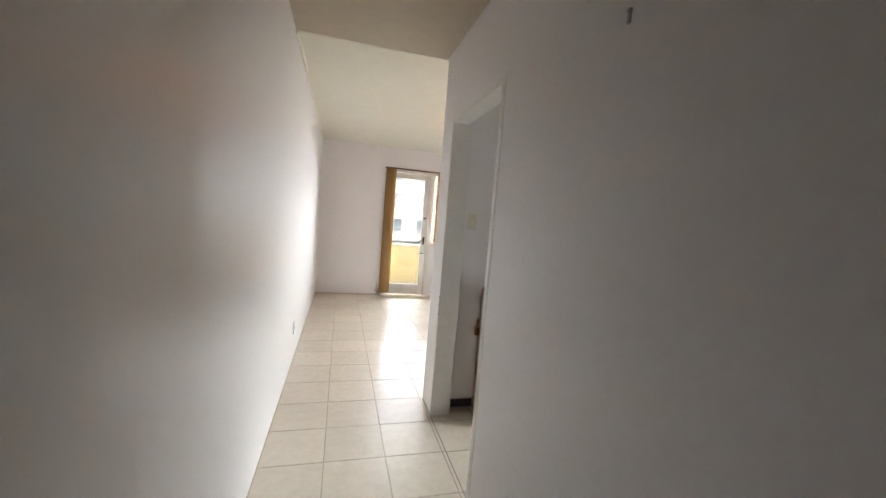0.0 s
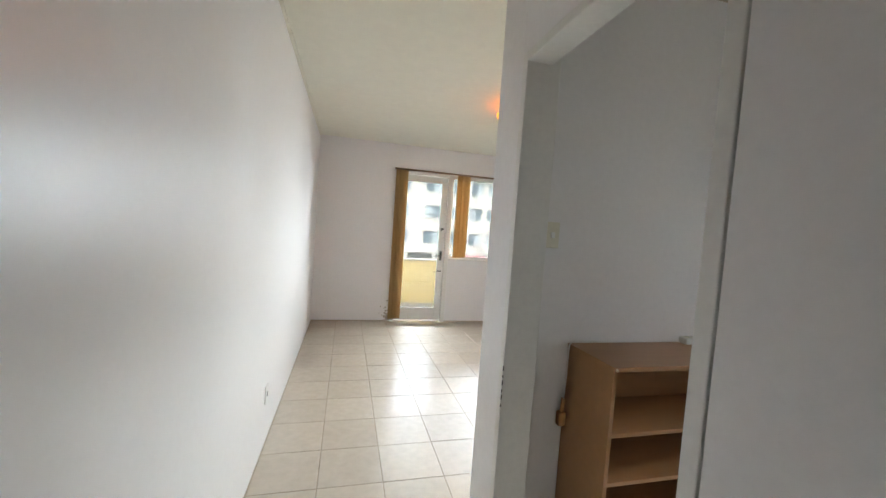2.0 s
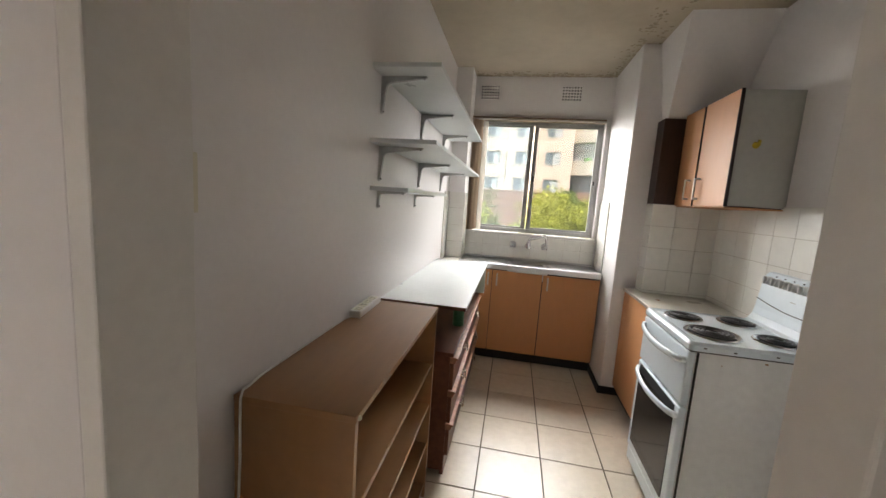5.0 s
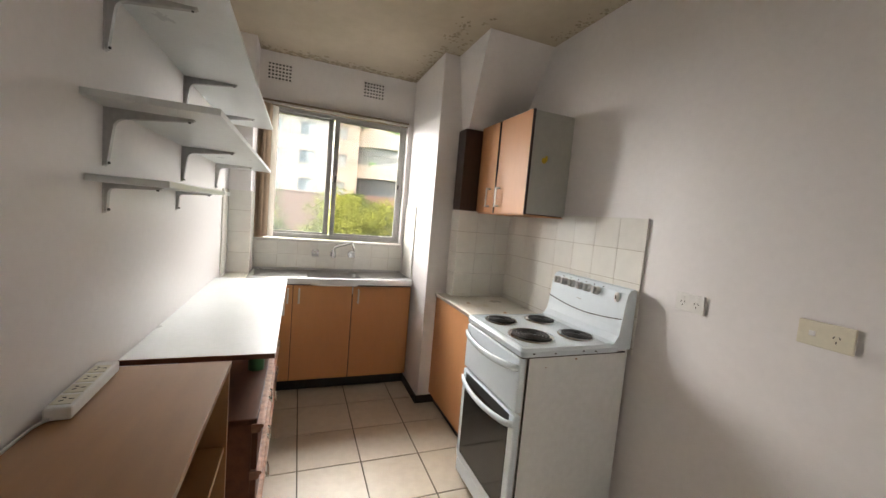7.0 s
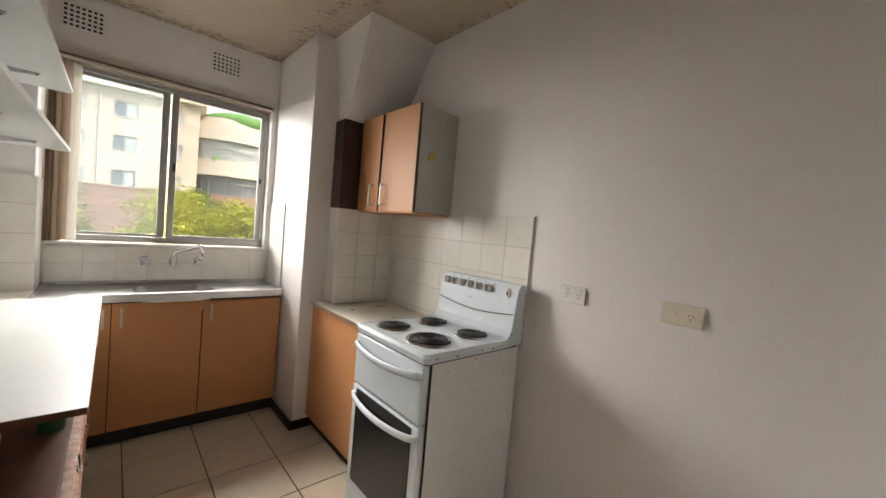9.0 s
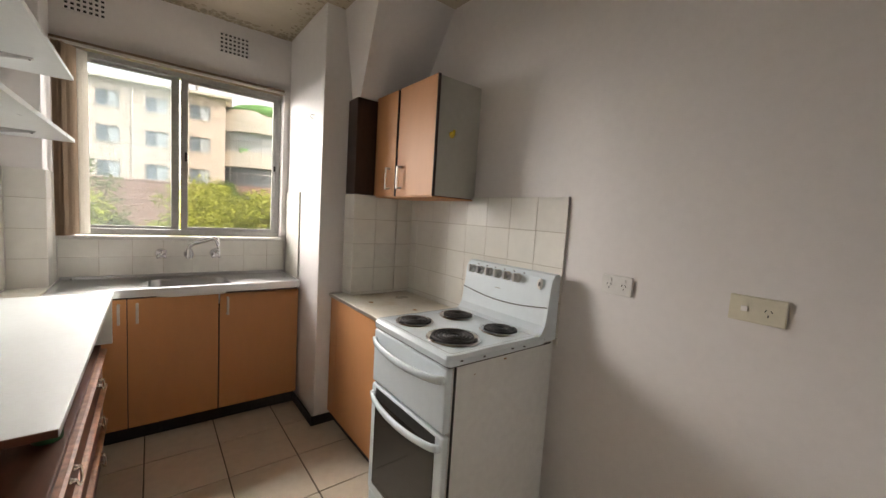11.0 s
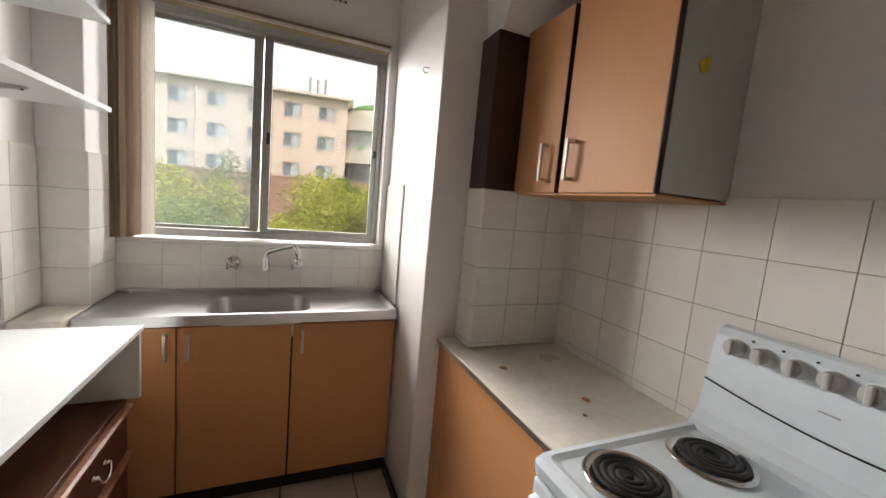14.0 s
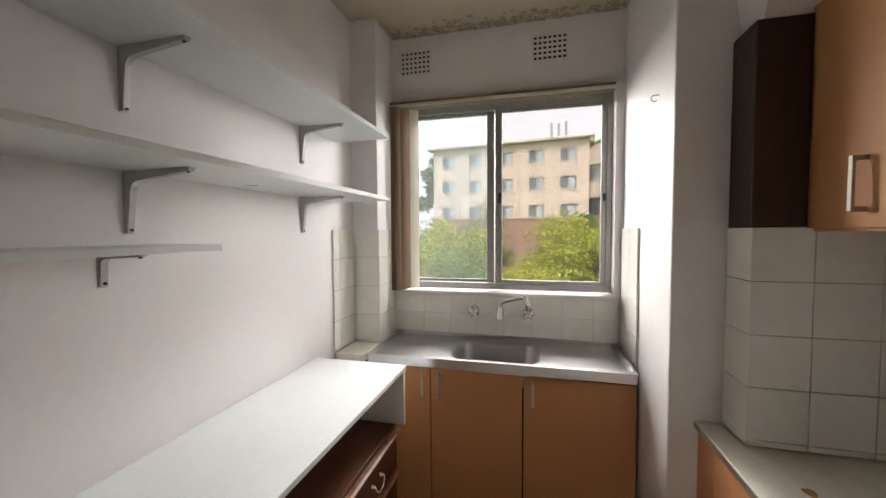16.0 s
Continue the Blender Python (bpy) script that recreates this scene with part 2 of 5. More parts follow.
M["glass_living"] = glass_mat("living_window_glass", (0.34, 0.34, 0.34), 0.008)
M["glass_far"] = mat("far_window_glass", (0.17, 0.215, 0.245), 0.1, grain=3, amount=0.1, bump=0.0)
M["render"] = mat("cream_render", (0.68, 0.585, 0.5), 0.9, grain=1.5, amount=0.03, stains=0.4, stain_amount=0.05, bump=0.0)
M["render_white"] = mat("white_render", (0.72, 0.68, 0.6), 0.9, grain=1.5, amount=0.02, stains=0.4, stain_amount=0.05, bump=0.0)
M["brick"] = mat("red_brick", (0.4, 0.25, 0.2), 0.9, grain=20, amount=0.15, stains=1, stain_amount=0.1, bump=0.2)
M["yellow_wall"] = mat("yellow_balcony_render", (0.8, 0.6, 0.22), 0.85, grain=14, amount=0.04, stains=1.5, stain_amount=0.06, bump=0.15)
M["concrete"] = mat("grey_concrete", (0.38, 0.34, 0.28), 0.9, grain=14, amount=0.1, stains=2, stain_amount=0.1, bump=0.2)
M["grass"] = mat("lawn", (0.08, 0.12, 0.03), 0.95, grain=30, amount=0.25, stains=0.3, stain_amount=0.1, bump=0.4)
M["asphalt"] = mat("asphalt", (0.06, 0.06, 0.06), 0.9, grain=30, amount=0.15, bump=0.2)
M["leaf_yellow"] = cloth("yellow_green_leaf", (0.42, 0.45, 0.07))
M["leaf_green"] = cloth("mid_green_leaf", (0.16, 0.23, 0.05))
M["bark"] = mat("bark", (0.12, 0.08, 0.05), 0.9, grain=20, amount=0.2, bump=0.3)
M["car_red"] = mat("red_car_paint", (0.5, 0.03, 0.03), 0.2, grain=10, amount=0.02, bump=0.0, coat=0.6)
M["rubber"] = mat("black_rubber", (0.02, 0.02, 0.02), 0.8, grain=30, amount=0.1, bump=0.05)


# ---- building helpers ----
def box(bm, lo, hi, bevel=0.0, seg=2):
    """Adds a box between two corners to bm, its edges rounded if asked."""
    c = [(a + b) / 2 for a, b in zip(lo, hi)]
    s = [abs(b - a) for a, b in zip(lo, hi)]
    made = bmesh.ops.create_cube(bm, size=1.0, matrix=Matrix.Translation(c) @ Matrix.Diagonal((*s, 1)))
    if bevel:
        edges = list({e for v in made["verts"] for e in v.link_edges})
        bmesh.ops.bevel(bm, geom=edges, offset=min(bevel, min(s) * 0.45), segments=seg, profile=0.5, affect="EDGES")
    return bm


def bx(*boxes, bevel=0.0, seg=2):
    """A new bmesh of one or more boxes (lo, hi)."""
    bm = bmesh.new()
    for lo, hi in boxes:
        box(bm, lo, hi, bevel, seg)
    return bm


def rod(bm, a, b, r, r2=None, seg=14):
    """A round rod from a to b."""
    a, b = Vector(a), Vector(b)
    d = b - a
    m = Matrix.Translation((a + b) / 2) @ d.to_track_quat("Z", "Y").to_matrix().to_4x4()
    bmesh.ops.create_cone(bm, cap_ends=True, segments=seg, radius1=r, radius2=r if r2 is None else r2, depth=d.length, matrix=m)
    return bm


def tube(bm, pts, r, seg=10, flat=1.0):
    """A tube of radius r along a line of points."""
    pts = [Vector(p) for p in pts]
    rings = []
    up = Vector((0, 0, 1))
    for i, p in enumerate(pts):
        d = (pts[min(i + 1, len(pts) - 1)] - pts[max(i - 1, 0)]).normalized()
        side = d.cross(up)
        if side.length < 1e-4:
            side = d.cross(Vector((0, 1, 0)))
        side.normalize()
        nrm = side.cross(d).normalized()
        rings.append([bm.verts.new(p + side * r * math.cos(2 * math.pi * k / seg) + nrm * r * flat * math.sin(2 * math.pi * k / seg)) for k in range(seg)])
    for a, b in zip(rings, rings[1:]):
        for k in range(seg):
            bm.faces.new((a[k], a[(k + 1) % seg], b[(k + 1) % seg], b[k]))
    bm.faces.new(rings[0][::-1])
    bm.faces.new(rings[-1])
    return bm


def prism(bm, outline, axis, lo, hi):
    """Extrudes an outline of (u, v) points along an axis: 'x' takes (y, z), 'y' takes (x, z), 'z' takes (x, y)."""
    put = {"x": lambda u, v, w: (w, u, v), "y": lambda u, v, w: (u, w, v), "z": lambda u, v, w: (u, v, w)}[axis]
    a = [bm.verts.new(put(u, v, lo)) for u, v in outline]
    b = [bm.verts.new(put(u, v, hi)) for u, v in outline]
    k = len(a)
    bm.faces.new(a)
    bm.faces.new(b[::-1])
    for i in range(k):
        bm.faces.new((a[i], b[i], b[(i + 1) % k], a[(i + 1) % k]))
    return bm


def mesh_of(name, bm, material, smooth=False):
    bmesh.ops.recalc_face_normals(bm, faces=bm.faces)
    me = bpy.data.meshes.new(name)
    bm.to_mesh(me)
    bm.free()
    me.materials.append(material)
    if smooth:
        me.polygons.foreach_set("use_smooth", [True] * len(me.polygons))
    return me


def structure(name, bm, material, label, category, smooth=False):
    return tagged(new(name, mesh_of(name, bm, material, smooth)), label, category, kind="structure")


def solid(name, bm, material, label, category, group="", smooth=False):
    return tagged(new(name, mesh_of(name, bm, material, smooth)), label, category, group)


def thing(name, at, label, category, group="", kind=""):
    ob = new(name)
    ob.empty_display_size = 0.1
    ob.location = at
    return tagged(ob, label, category, group, kind)


def part(name, bm, material, parent, label="", smooth=False):
    """One mesh, given in world places, under a thing or a part."""
    ob = new(name, mesh_of(name, bm, material, smooth))
    ob.parent = parent
    if parent.type == "EMPTY":
        ob.matrix_parent_inverse = Matrix.Translation(-Vector(parent.location))
    return tagged(ob, label)


H_CEIL, K_CEIL, L_CEIL = 2.634, 2.615, 2.63
# ---- walls, floor, ceiling ----
structure("wall_west", bx(((-0.28, -1.35, 0), (-0.13, 7.16, 2.75))), M["hall_wall"], "white glossy painted wall of the hall and living room", "wall")
structure("wall_south", bx(((-0.13, -1.35, 0), (0.945, -1.2, 2.75))), M["wall"], "white painted wall at the end of the hall", "wall")
structure("wall_hall_east", bx(((0.945, -1.35, 0), (1.047, 1.902, 2.75)), ((0.945, 1.902, 2.14), (1.047, 2.80, 2.75))), M["wall"],
          "white painted hall wall with the kitchen doorway", "wall")
structure("wall_partition", bx(((0.945, 2.80, 0), (1.085, 3.035, 2.75)), ((1.085, 2.882, 0), (4.5, 3.035, 2.75)), bevel=0.004), M["wall"],
          "white painted wall between kitchen and living room", "wall")
structure("wall_kitchen_south", bx(((1.047, 0.74, 0), (4.5, 0.888, 2.75))), M["wall"], "pale mauve-white kitchen wall behind the stove", "wall")
structure("wall_column", bx(((3.585, 0.888, 0), (4.3, 1.478, 2.75)), bevel=0.006), M["wall"], "white painted masonry column beside the sink", "column")
structure("wall_duct_base", bx(((3.453, 0.888, 0.87), (3.585, 1.31, 1.505))), M["tile_grout"], "tiled boxing over the bench", "boxing")
structure("wall_pier", bx(((4.06, 2.735, 0), (4.3, 2.882, 2.75)), bevel=0.004), M["wall"], "white painted pier beside the kitchen window", "pier")
structure("wall_kitchen_east", bx(((4.3, 0.74, 0), (4.5, 1.52, 2.75)), ((4.3, 2.72, 0), (4.5, 2.882, 2.75)),
                                  ((4.3, 1.52, 0), (4.5, 2.72, 1.15)), ((4.3, 1.52, 2.235), (4.5, 2.72, 2.403)), ((4.3, 1.52, 2.535), (4.5, 2.72, 2.75)),
                                  ((4.3, 1.52, 2.403), (4.5, 1.761, 2.535)), ((4.3, 1.937, 2.403), (4.5, 2.504, 2.535)), ((4.3, 2.68, 2.403), (4.5, 2.72, 2.535)),
                                  ((4.40, 1.761, 2.403), (4.5, 1.937, 2.535)), ((4.40, 2.504, 2.403), (4.5, 2.68, 2.535))), M["wall"],
          "white kitchen wall with a sliding window and two vents", "wall")
structure("wall_north", bx(((-0.13, 6.962, 0), (0.985, 7.16, 2.75)), ((0.985, 6.962, 2.26), (3.7, 7.16, 2.75)), ((1.815, 6.962, 0), (3.7, 7.16, 0.965)),
                           ((3.7, 6.962, 0), (4.5, 7.16, 2.75))), M["wall"], "white living room wall with balcony door and window", "wall")
structure("wall_living_east", bx(((4.5, 2.882, 0), (4.65, 7.16, 2.75))), M["wall"], "white painted living room side wall", "wall")
flue = bmesh.new()
low = [flue.verts.new(p) for p in ((3.473, 0.888, 2.087), (3.585, 0.888, 2.087), (3.585, 1.294, 2.087), (3.473, 1.294, 2.087))]
high = [flue.verts.new(p) for p in ((3.09, 0.888, 2.65), (3.585, 0.888, 2.65), (3.585, 1.368, 2.65), (3.09, 1.368, 2.65))]
flue.faces.new(low)
flue.faces.new(high)
for i in range(4):
    flue.faces.new((low[i], low[(i + 1) % 4], high[(i + 1) % 4], high[i]))
structure("wall_flue", flue, M["wall"], "sloping white plastered flue above the cupboard", "flue")
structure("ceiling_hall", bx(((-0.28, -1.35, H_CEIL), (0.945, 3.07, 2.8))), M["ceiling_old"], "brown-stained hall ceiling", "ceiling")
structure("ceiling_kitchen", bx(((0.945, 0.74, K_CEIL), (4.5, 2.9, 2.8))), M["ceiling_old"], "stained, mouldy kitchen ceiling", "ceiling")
structure("ceiling_living", bx(((-0.28, 3.07, L_CEIL), (4.65, 7.16, 2.8)), bevel=0.012), M["ceiling_new"], "cream painted living room ceiling", "ceiling")
floor = structure("floor", bx(((-0.28, -1.35, -0.2), (4.65, 7.16, -0.004))), M["grout"], "cream ceramic tiled floor with dark grout", "floor")


# ---- openings: kitchen doorway, windows, balcony door ----
doorway = thing("door_1", (1.02, 2.35, 0), "white painted door frame without a door", "doorway", kind="structure")
part("jamb", bx(((0.9425, 2.762, 0), (1.09, 2.80, 2.14)), bevel=0.004), M["white_wood"], doorway)
part("jamb", bx(((0.9425, 1.906, 0), (1.05, 1.947, 2.14)), bevel=0.004), M["white_wood"], doorway)
part("joint", bx(((0.952, 1.902, 0), (1.044, 1.906, 2.14))), M["tile_grout"], doorway, "cracked joint between frame and wall")
part("head", bx(((0.9425, 1.947, 2.10), (1.05, 2.762, 2.14)), bevel=0.004), M["white_wood"], doorway)
part("hinge_mark", bx(*[((0.9417, 2.7605, 0.72 + 0.03 * i), (0.9445, 2.7635, 0.732 + 0.03 * i + 0.008 * (i % 2))) for i in range(6)]), M["black_gap"], doorway,
     "dark chips along the frame's edge")

window = thing("window_1", (4.42, 2.12, 1.15), "grey aluminium sliding kitchen window, one pane milky", "window", kind="structure")
WY0, WY1, WZ0, WZ1 = 1.52, 2.72, 1.15, 2.235
part("window_frame", bx(((4.37, WY0, WZ0 + 0.012), (4.45, WY1, WZ0 + 0.05)), ((4.37, WY0, WZ1 - 0.04), (4.45, WY1, WZ1)),
                        ((4.37, WY0, WZ0 + 0.05), (4.45, WY0 + 0.03, WZ1 - 0.04)), ((4.37, WY1 - 0.03, WZ0 + 0.05), (4.45, WY1, WZ1 - 0.04)), bevel=0.003),
     M["alu"], window)
part("sash", bx(((4.375, 2.105, WZ0 + 0.05), (4.40, 2.145, WZ1 - 0.04)), ((4.375, 1.55, WZ0 + 0.05), (4.40, 1.575, WZ1 - 0.04)),
                ((4.375, 1.575, WZ0 + 0.05), (4.40, 2.105, WZ0 + 0.07)), ((4.375, 1.575, WZ1 - 0.06), (4.40, 2.105, WZ1 - 0.04)), bevel=0.002), M["alu"], window)
part("sash", bx(((4.41, 2.15, WZ0 + 0.05), (4.435, 2.195, WZ1 - 0.04)), ((4.41, 2.195, WZ0 + 0.05), (4.435, 2.69, WZ0 + 0.066)),
                ((4.41, 2.195, WZ1 - 0.055), (4.435, 2.69, WZ1 - 0.04)), bevel=0.002), M["alu"], window)
p = part("pane", bx(((4.386, 1.575, WZ0 + 0.07), (4.389, 2.105, WZ1 - 0.06))), M["glass_clear"], window, "clear pane")
p.visible_shadow = False
p = part("pane", bx(((4.421, 2.195, WZ0 + 0.066), (4.424, 2.69, WZ1 - 0.055))), M["glass_dirty"], window, "dusty milky pane")
p.visible_shadow = False
part("catch", bx(((4.366, 2.108, 1.66), (4.376, 2.124, 1.72)), bevel=0.003), M["black_gap"], window)
part("catch", bx(((4.366, 1.553, 1.66), (4.376, 1.566, 1.70)), bevel=0.003), M["black_gap"], window)
part("window_sill", bx(((4.272, WY0 - 0.012, WZ0 - 0.012), (4.37, WY1 - 0.002, WZ0 + 0.012)), bevel=0.006), M["white_wood"], window, "white painted sill")


def slat(at, turn, width, z0, z1, material, name="slat"):
    """One bowed fabric slat of a vertical blind."""
    bm = bmesh.new()
    cols = []
    for i in range(7):
        u = (i / 6 - 0.5) * width
        w = 0.012 * (1 - (2 * i / 6 - 1) ** 2)
        c, s = math.cos(turn), math.sin(turn)
        for side in (0, 0.0016):
            cols.append([bm.verts.new((at[0] + u * c - (w + side) * s, at[1] + u * s + (w + side) * c, z)) for z in (z0, z1)])
    for i in range(6):
        for k in (0, 1):
            a, b = cols[2 * i + k], cols[2 * i + 2 + k]
            bm.faces.new((a[0], b[0], b[1], a[1]))
    for i in (0, 12):
        a, b = cols[i], cols[i + 1]
        bm.faces.new((a[0], b[0], b[1], a[1]))
    return bm


kb = thing("vertical_blind", (4.25, 2.66, WZ0), "faded beige vertical blind drawn open beside the kitchen window", "blind", "vertical blinds")
rail = part("head_rail", bx(((4.24, 1.534, 2.206), (4.2985, 2.73, 2.238)), ((4.234, 1.534, 2.221), (4.2395, 2.73, 2.236)), bevel=0.002), M["rail_brown"], kb, "thin brown metal head rail")
part("lip", bx(((4.228, 1.53, 2.203), (4.2335, 2.733, 2.22)), bevel=0.0015), M["blind_pale"], rail, "cream front lip")
for i, (y, turn) in enumerate([(2.708, 2.9), (2.698, 2.7), (2.688, 2.95), (2.678, 2.6), (2.668, 2.8), (2.655, 2.5)]):
    part("slat", slat((4.255 + 0.004 * (i % 2), y), turn, 0.089, WZ0 + 0.012 + 0.004 * (i % 3), 2.206, M["blind_kitchen"]), M["blind_kitchen"], kb)
# This slat's brightness is put into its paler colour.
part("slat", slat((4.30, 2.63), 2.15, 0.1, WZ0 + 0.02, 2.206, M["blind_pale"]), M["blind_pale"], kb, "slat coloured pale for the daylight it catches")

bd = thing("door_2", (1.4, 6.99, 0), "white timber balcony door glazed with one tall pane, closed", "door", kind="structure")
part("door_frame", bx(((0.985, 6.95, 0), (1.035, 7.08, 2.26)), ((1.765, 6.945, 0), (1.83, 7.08, 2.26)), ((1.035, 6.95, 2.215), (1.765, 7.08, 2.26)), bevel=0.004), M["white_wood"], bd)
leaf = part("leaf", bx(((1.038, 6.985, 0.015), (1.13, 7.03, 2.21)), ((1.672, 6.985, 0.015), (1.762, 7.03, 2.21)), ((1.13, 6.985, 0.015), (1.672, 7.03, 0.205)),
                       ((1.13, 6.985, 2.12), (1.672, 7.03, 2.21)), bevel=0.004), M["white_wood"], bd)
p = part("pane", bx(((1.13, 7.005, 0.205), (1.672, 7.009, 2.12))), M["glass_living"], leaf)
p.visible_shadow = False
hd = bx(((1.70, 6.975, 0.95), (1.735, 6.985, 1.09)), bevel=0.003)
rod(hd, (1.717, 6.985, 1.02), (1.717, 6.945, 1.02), 0.009)
rod(hd, (1.72, 6.948, 1.02), (1.61, 6.948, 1.015), 0.008)
part("lever_handle", hd, M["black_gap"], leaf, "dark metal lever handle")
bt = bx(((1.69, 6.972, 1.42), (1.74, 6.986, 1.445)), bevel=0.003)
rod(bt, (1.70, 6.965, 1.43), (1.70, 6.965, 1.395), 0.006)
part("bolt", bt, M["black_gap"], leaf)
bt = bx(((1.62, 6.975, 0.775), (1.74, 6.986, 0.79)), bevel=0.003)
rod(bt, (1.64, 6.97, 0.785), (1.64, 6.955, 0.76), 0.006)
part("bolt", bt, M["black_gap"], leaf)

lw = thing("window_2", (2.75, 7.03, 0.965), "wide aluminium living room window above a low wall", "window", kind="structure")
part("window_frame", bx(((1.83, 7.0, 0.985), (3.70, 7.06, 1.02)), ((1.83, 7.0, 2.215), (3.70, 7.06, 2.26)), ((1.83, 7.0, 1.02), (1.86, 7.06, 2.215)),
                        ((3.665, 7.0, 1.02), (3.70, 7.06, 2.215)), bevel=0.003), M["white_wood"], lw)
part("mullion", bx(((2.695, 6.995, 1.02), (2.75, 7.055, 2.215)), bevel=0.003), M["alu"], lw, "grey aluminium mullion")
for a, b in ((1.86, 2.695), (2.75, 3.665)):
    p = part("pane", bx(((a, 7.028, 1.02), (b, 7.031, 2.215))), M["glass_living"], lw)
    p.visible_shadow = False
part("window_sill", bx(((1.832, 6.945, 0.965), (3.70, 7.0, 0.987)), bevel=0.005), M["white_wood"], lw)

for name, x0, x1, zlo, n, rail_x in (("door", 0.97, 1.115, 0.04, 3, (0.935, 1.835)), ("window", 1.90, 2.09, 1.0, 3, (1.84, 3.72))):
    vb = thing("vertical_blind", ((x0 + x1) / 2, 6.93, zlo), "tan fabric vertical blind drawn aside at the balcony %s" % name, "blind", "vertical blinds")
    part("head_rail", bx(((rail_x[0], 6.905, 2.262), (rail_x[1], 6.955, 2.284)), bevel=0.003), M["rail_brown"], vb, "thin brown metal head rail")
    for i in range(n):
        x = x0 + (x1 - x0) * (i + 0.5) / n
        part("slat", slat((x, 6.918 + 0.006 * (i % 2)), 0.3 + 0.12 * math.sin(i * 2.1), 0.089, zlo + 0.006 * (i % 3), 2.262, M["blind"]), M["blind"], vb)
bm = bmesh.new()
tube(bm, [(0.955 + 0.01 * math.sin(i), 6.92, 0.9 - 0.88 * i / 12) for i in range(13)], 0.003, 6)
solid("blind_cord", bm, M["white_plastic"], "thin white blind cord hanging beside the balcony door", "cord")

# dark joint along the foot of the living room and hall walls
structure("baseboard", bx(((-0.13, 6.955, 0.0), (0.985, 6.963, 0.012)), ((1.83, 6.955, 0.0), (4.5, 6.963, 0.012)), ((-0.131, -1.2, 0.0), (-0.124, 6.955, 0.01)),
                          ((0.938, -1.2, 0.0), (0.946, 1.91, 0.01)), ((0.938, 2.80, 0.0), (0.946, 3.035, 0.012))), M["tile_grout"],
          "dark grout line at the foot of the walls", "baseboard")
cn = bmesh.new()
for y in np.arange(3.09, 6.95, 0.045):
    z = L_CEIL - 0.006
    r = 0.02 + 0.012 * noise.noise((0, y * 3, 1))
    bmesh.ops.create_icosphere(cn, subdivisions=1, radius=0.03, matrix=Matrix.Translation((-0.127, y, z)) @ Matrix.Diagonal((r / 0.03, 1.2, r / 0.03, 1)))
structure("trim", cn, M["ceiling_new"], "lumpy cream filler along the ceiling joint", "cornice", smooth=True)


# ---- floor and wall tiles ----
tile_meshes = {}


def tile_mesh(size, material, bevel):
    """A shared tile mesh: a slab with a bevelled face."""
    key = (tuple(round(s, 4) for s in size), material.name)
    if key not in tile_meshes:
        tile_meshes[key] = mesh_of("tile", bx(([-s / 2 for s in size], [s / 2 for s in size]), bevel=bevel, seg=1), material)
    return tile_meshes[key]


def lay_floor(x0, x1, y0, y1, ox, oy, pitch=0.345, gap=0.004):
    xs = sorted({x0, x1, *[ox + pitch * k for k in range(-20, 20) if x0 + 0.02 < ox + pitch * k < x1 - 0.02]})
    ys = sorted({y0, y1, *[oy + pitch * k for k in range(-20, 30) if y0 + 0.02 < oy + pitch * k < y1 - 0.02]})
    for a, b in zip(xs, xs[1:]):
        for c, d in zip(ys, ys[1:]):
            ob = new("tile", tile_mesh((b - a - gap, d - c - gap, 0.012), M["floor_tile"], 0.0016))
            ob.location = ((a + b) / 2, (c + d) / 2, -0.006 + random.uniform(-0.0006, 0.0006))
            ob.rotation_euler = (random.uniform(-0.0012, 0.0012), random.uniform(-0.0012, 0.0012), 0)
            ob.parent = floor


def lay_wall(parent, axis, at, sign, us, zs, gap=0.002, thick=0.009, bed=True, joint="tile_grout"):
    """Tiles on a wall whose face is at that place on the axis and looks along sign; us and zs are the joints."""
    for a, b in zip(us, us[1:]):
        for c, d in zip(zs, zs[1:]):
            w, h = abs(b - a) - gap, abs(d - c) - gap
            size = (thick, w, h) if axis == "x" else (w, thick, h)
            ob = new("tile", tile_mesh(size, M["wall_tile"], 0.0008))
            off = at + sign * (thick / 2 + 0.001)
            ob.location = (off, (a + b) / 2, (c + d) / 2) if axis == "x" else ((a + b) / 2, off, (c + d) / 2)
            ob.parent = parent
    if bed:
        lo, hi = sorted((at, at + sign * 0.0085))
        u0, u1, z0, z1 = min(us) + 0.003, max(us) - 0.003, min(zs) + 0.003, max(zs) - 0.003
        b = bx(((lo, u0, z0), (hi, u1, z1))) if axis == "x" else bx(((u0, lo, z0), (u1, hi, z1)))
        ob = new("grout", mesh_of("grout", b, M[joint]))
        ob.parent = parent


ob_of = bpy.data.objects
rows = [0.866, 0.897, 1.052, 1.207, 1.362, 1.517]
lay_wall(ob_of["wall_kitchen_south"], "y", 0.888, 1, [2.226 + 0.1625 * k for k in range(8)] + [3.453], rows)
lay_wall(ob_of["wall_duct_base"], "x", 3.453, -1, [0.897, 1.015, 1.168, 1.32], [0.872, 0.89, 1.045, 1.198, 1.352, 1.505], bed=False)
lay_wall(ob_of["wall_duct_base"], "y", 1.31, 1, [3.445, 3.585], [0.872, 0.89, 1.045, 1.198, 1.352, 1.505], bed=False)
lay_wall(ob_of["wall_column"], "y", 1.478, 1, [3.975, 4.13, 4.29], [0.902, 1.04, 1.195, 1.35, 1.512], joint="pale_tile_grout")
lay_wall(ob_of["wall_kitchen_east"], "x", 4.3, -1, [1.497, 1.62, 1.775, 1.93, 2.085, 2.24, 2.395, 2.55, 2.725], [0.902, 1.03, 1.136], joint="pale_tile_grout")
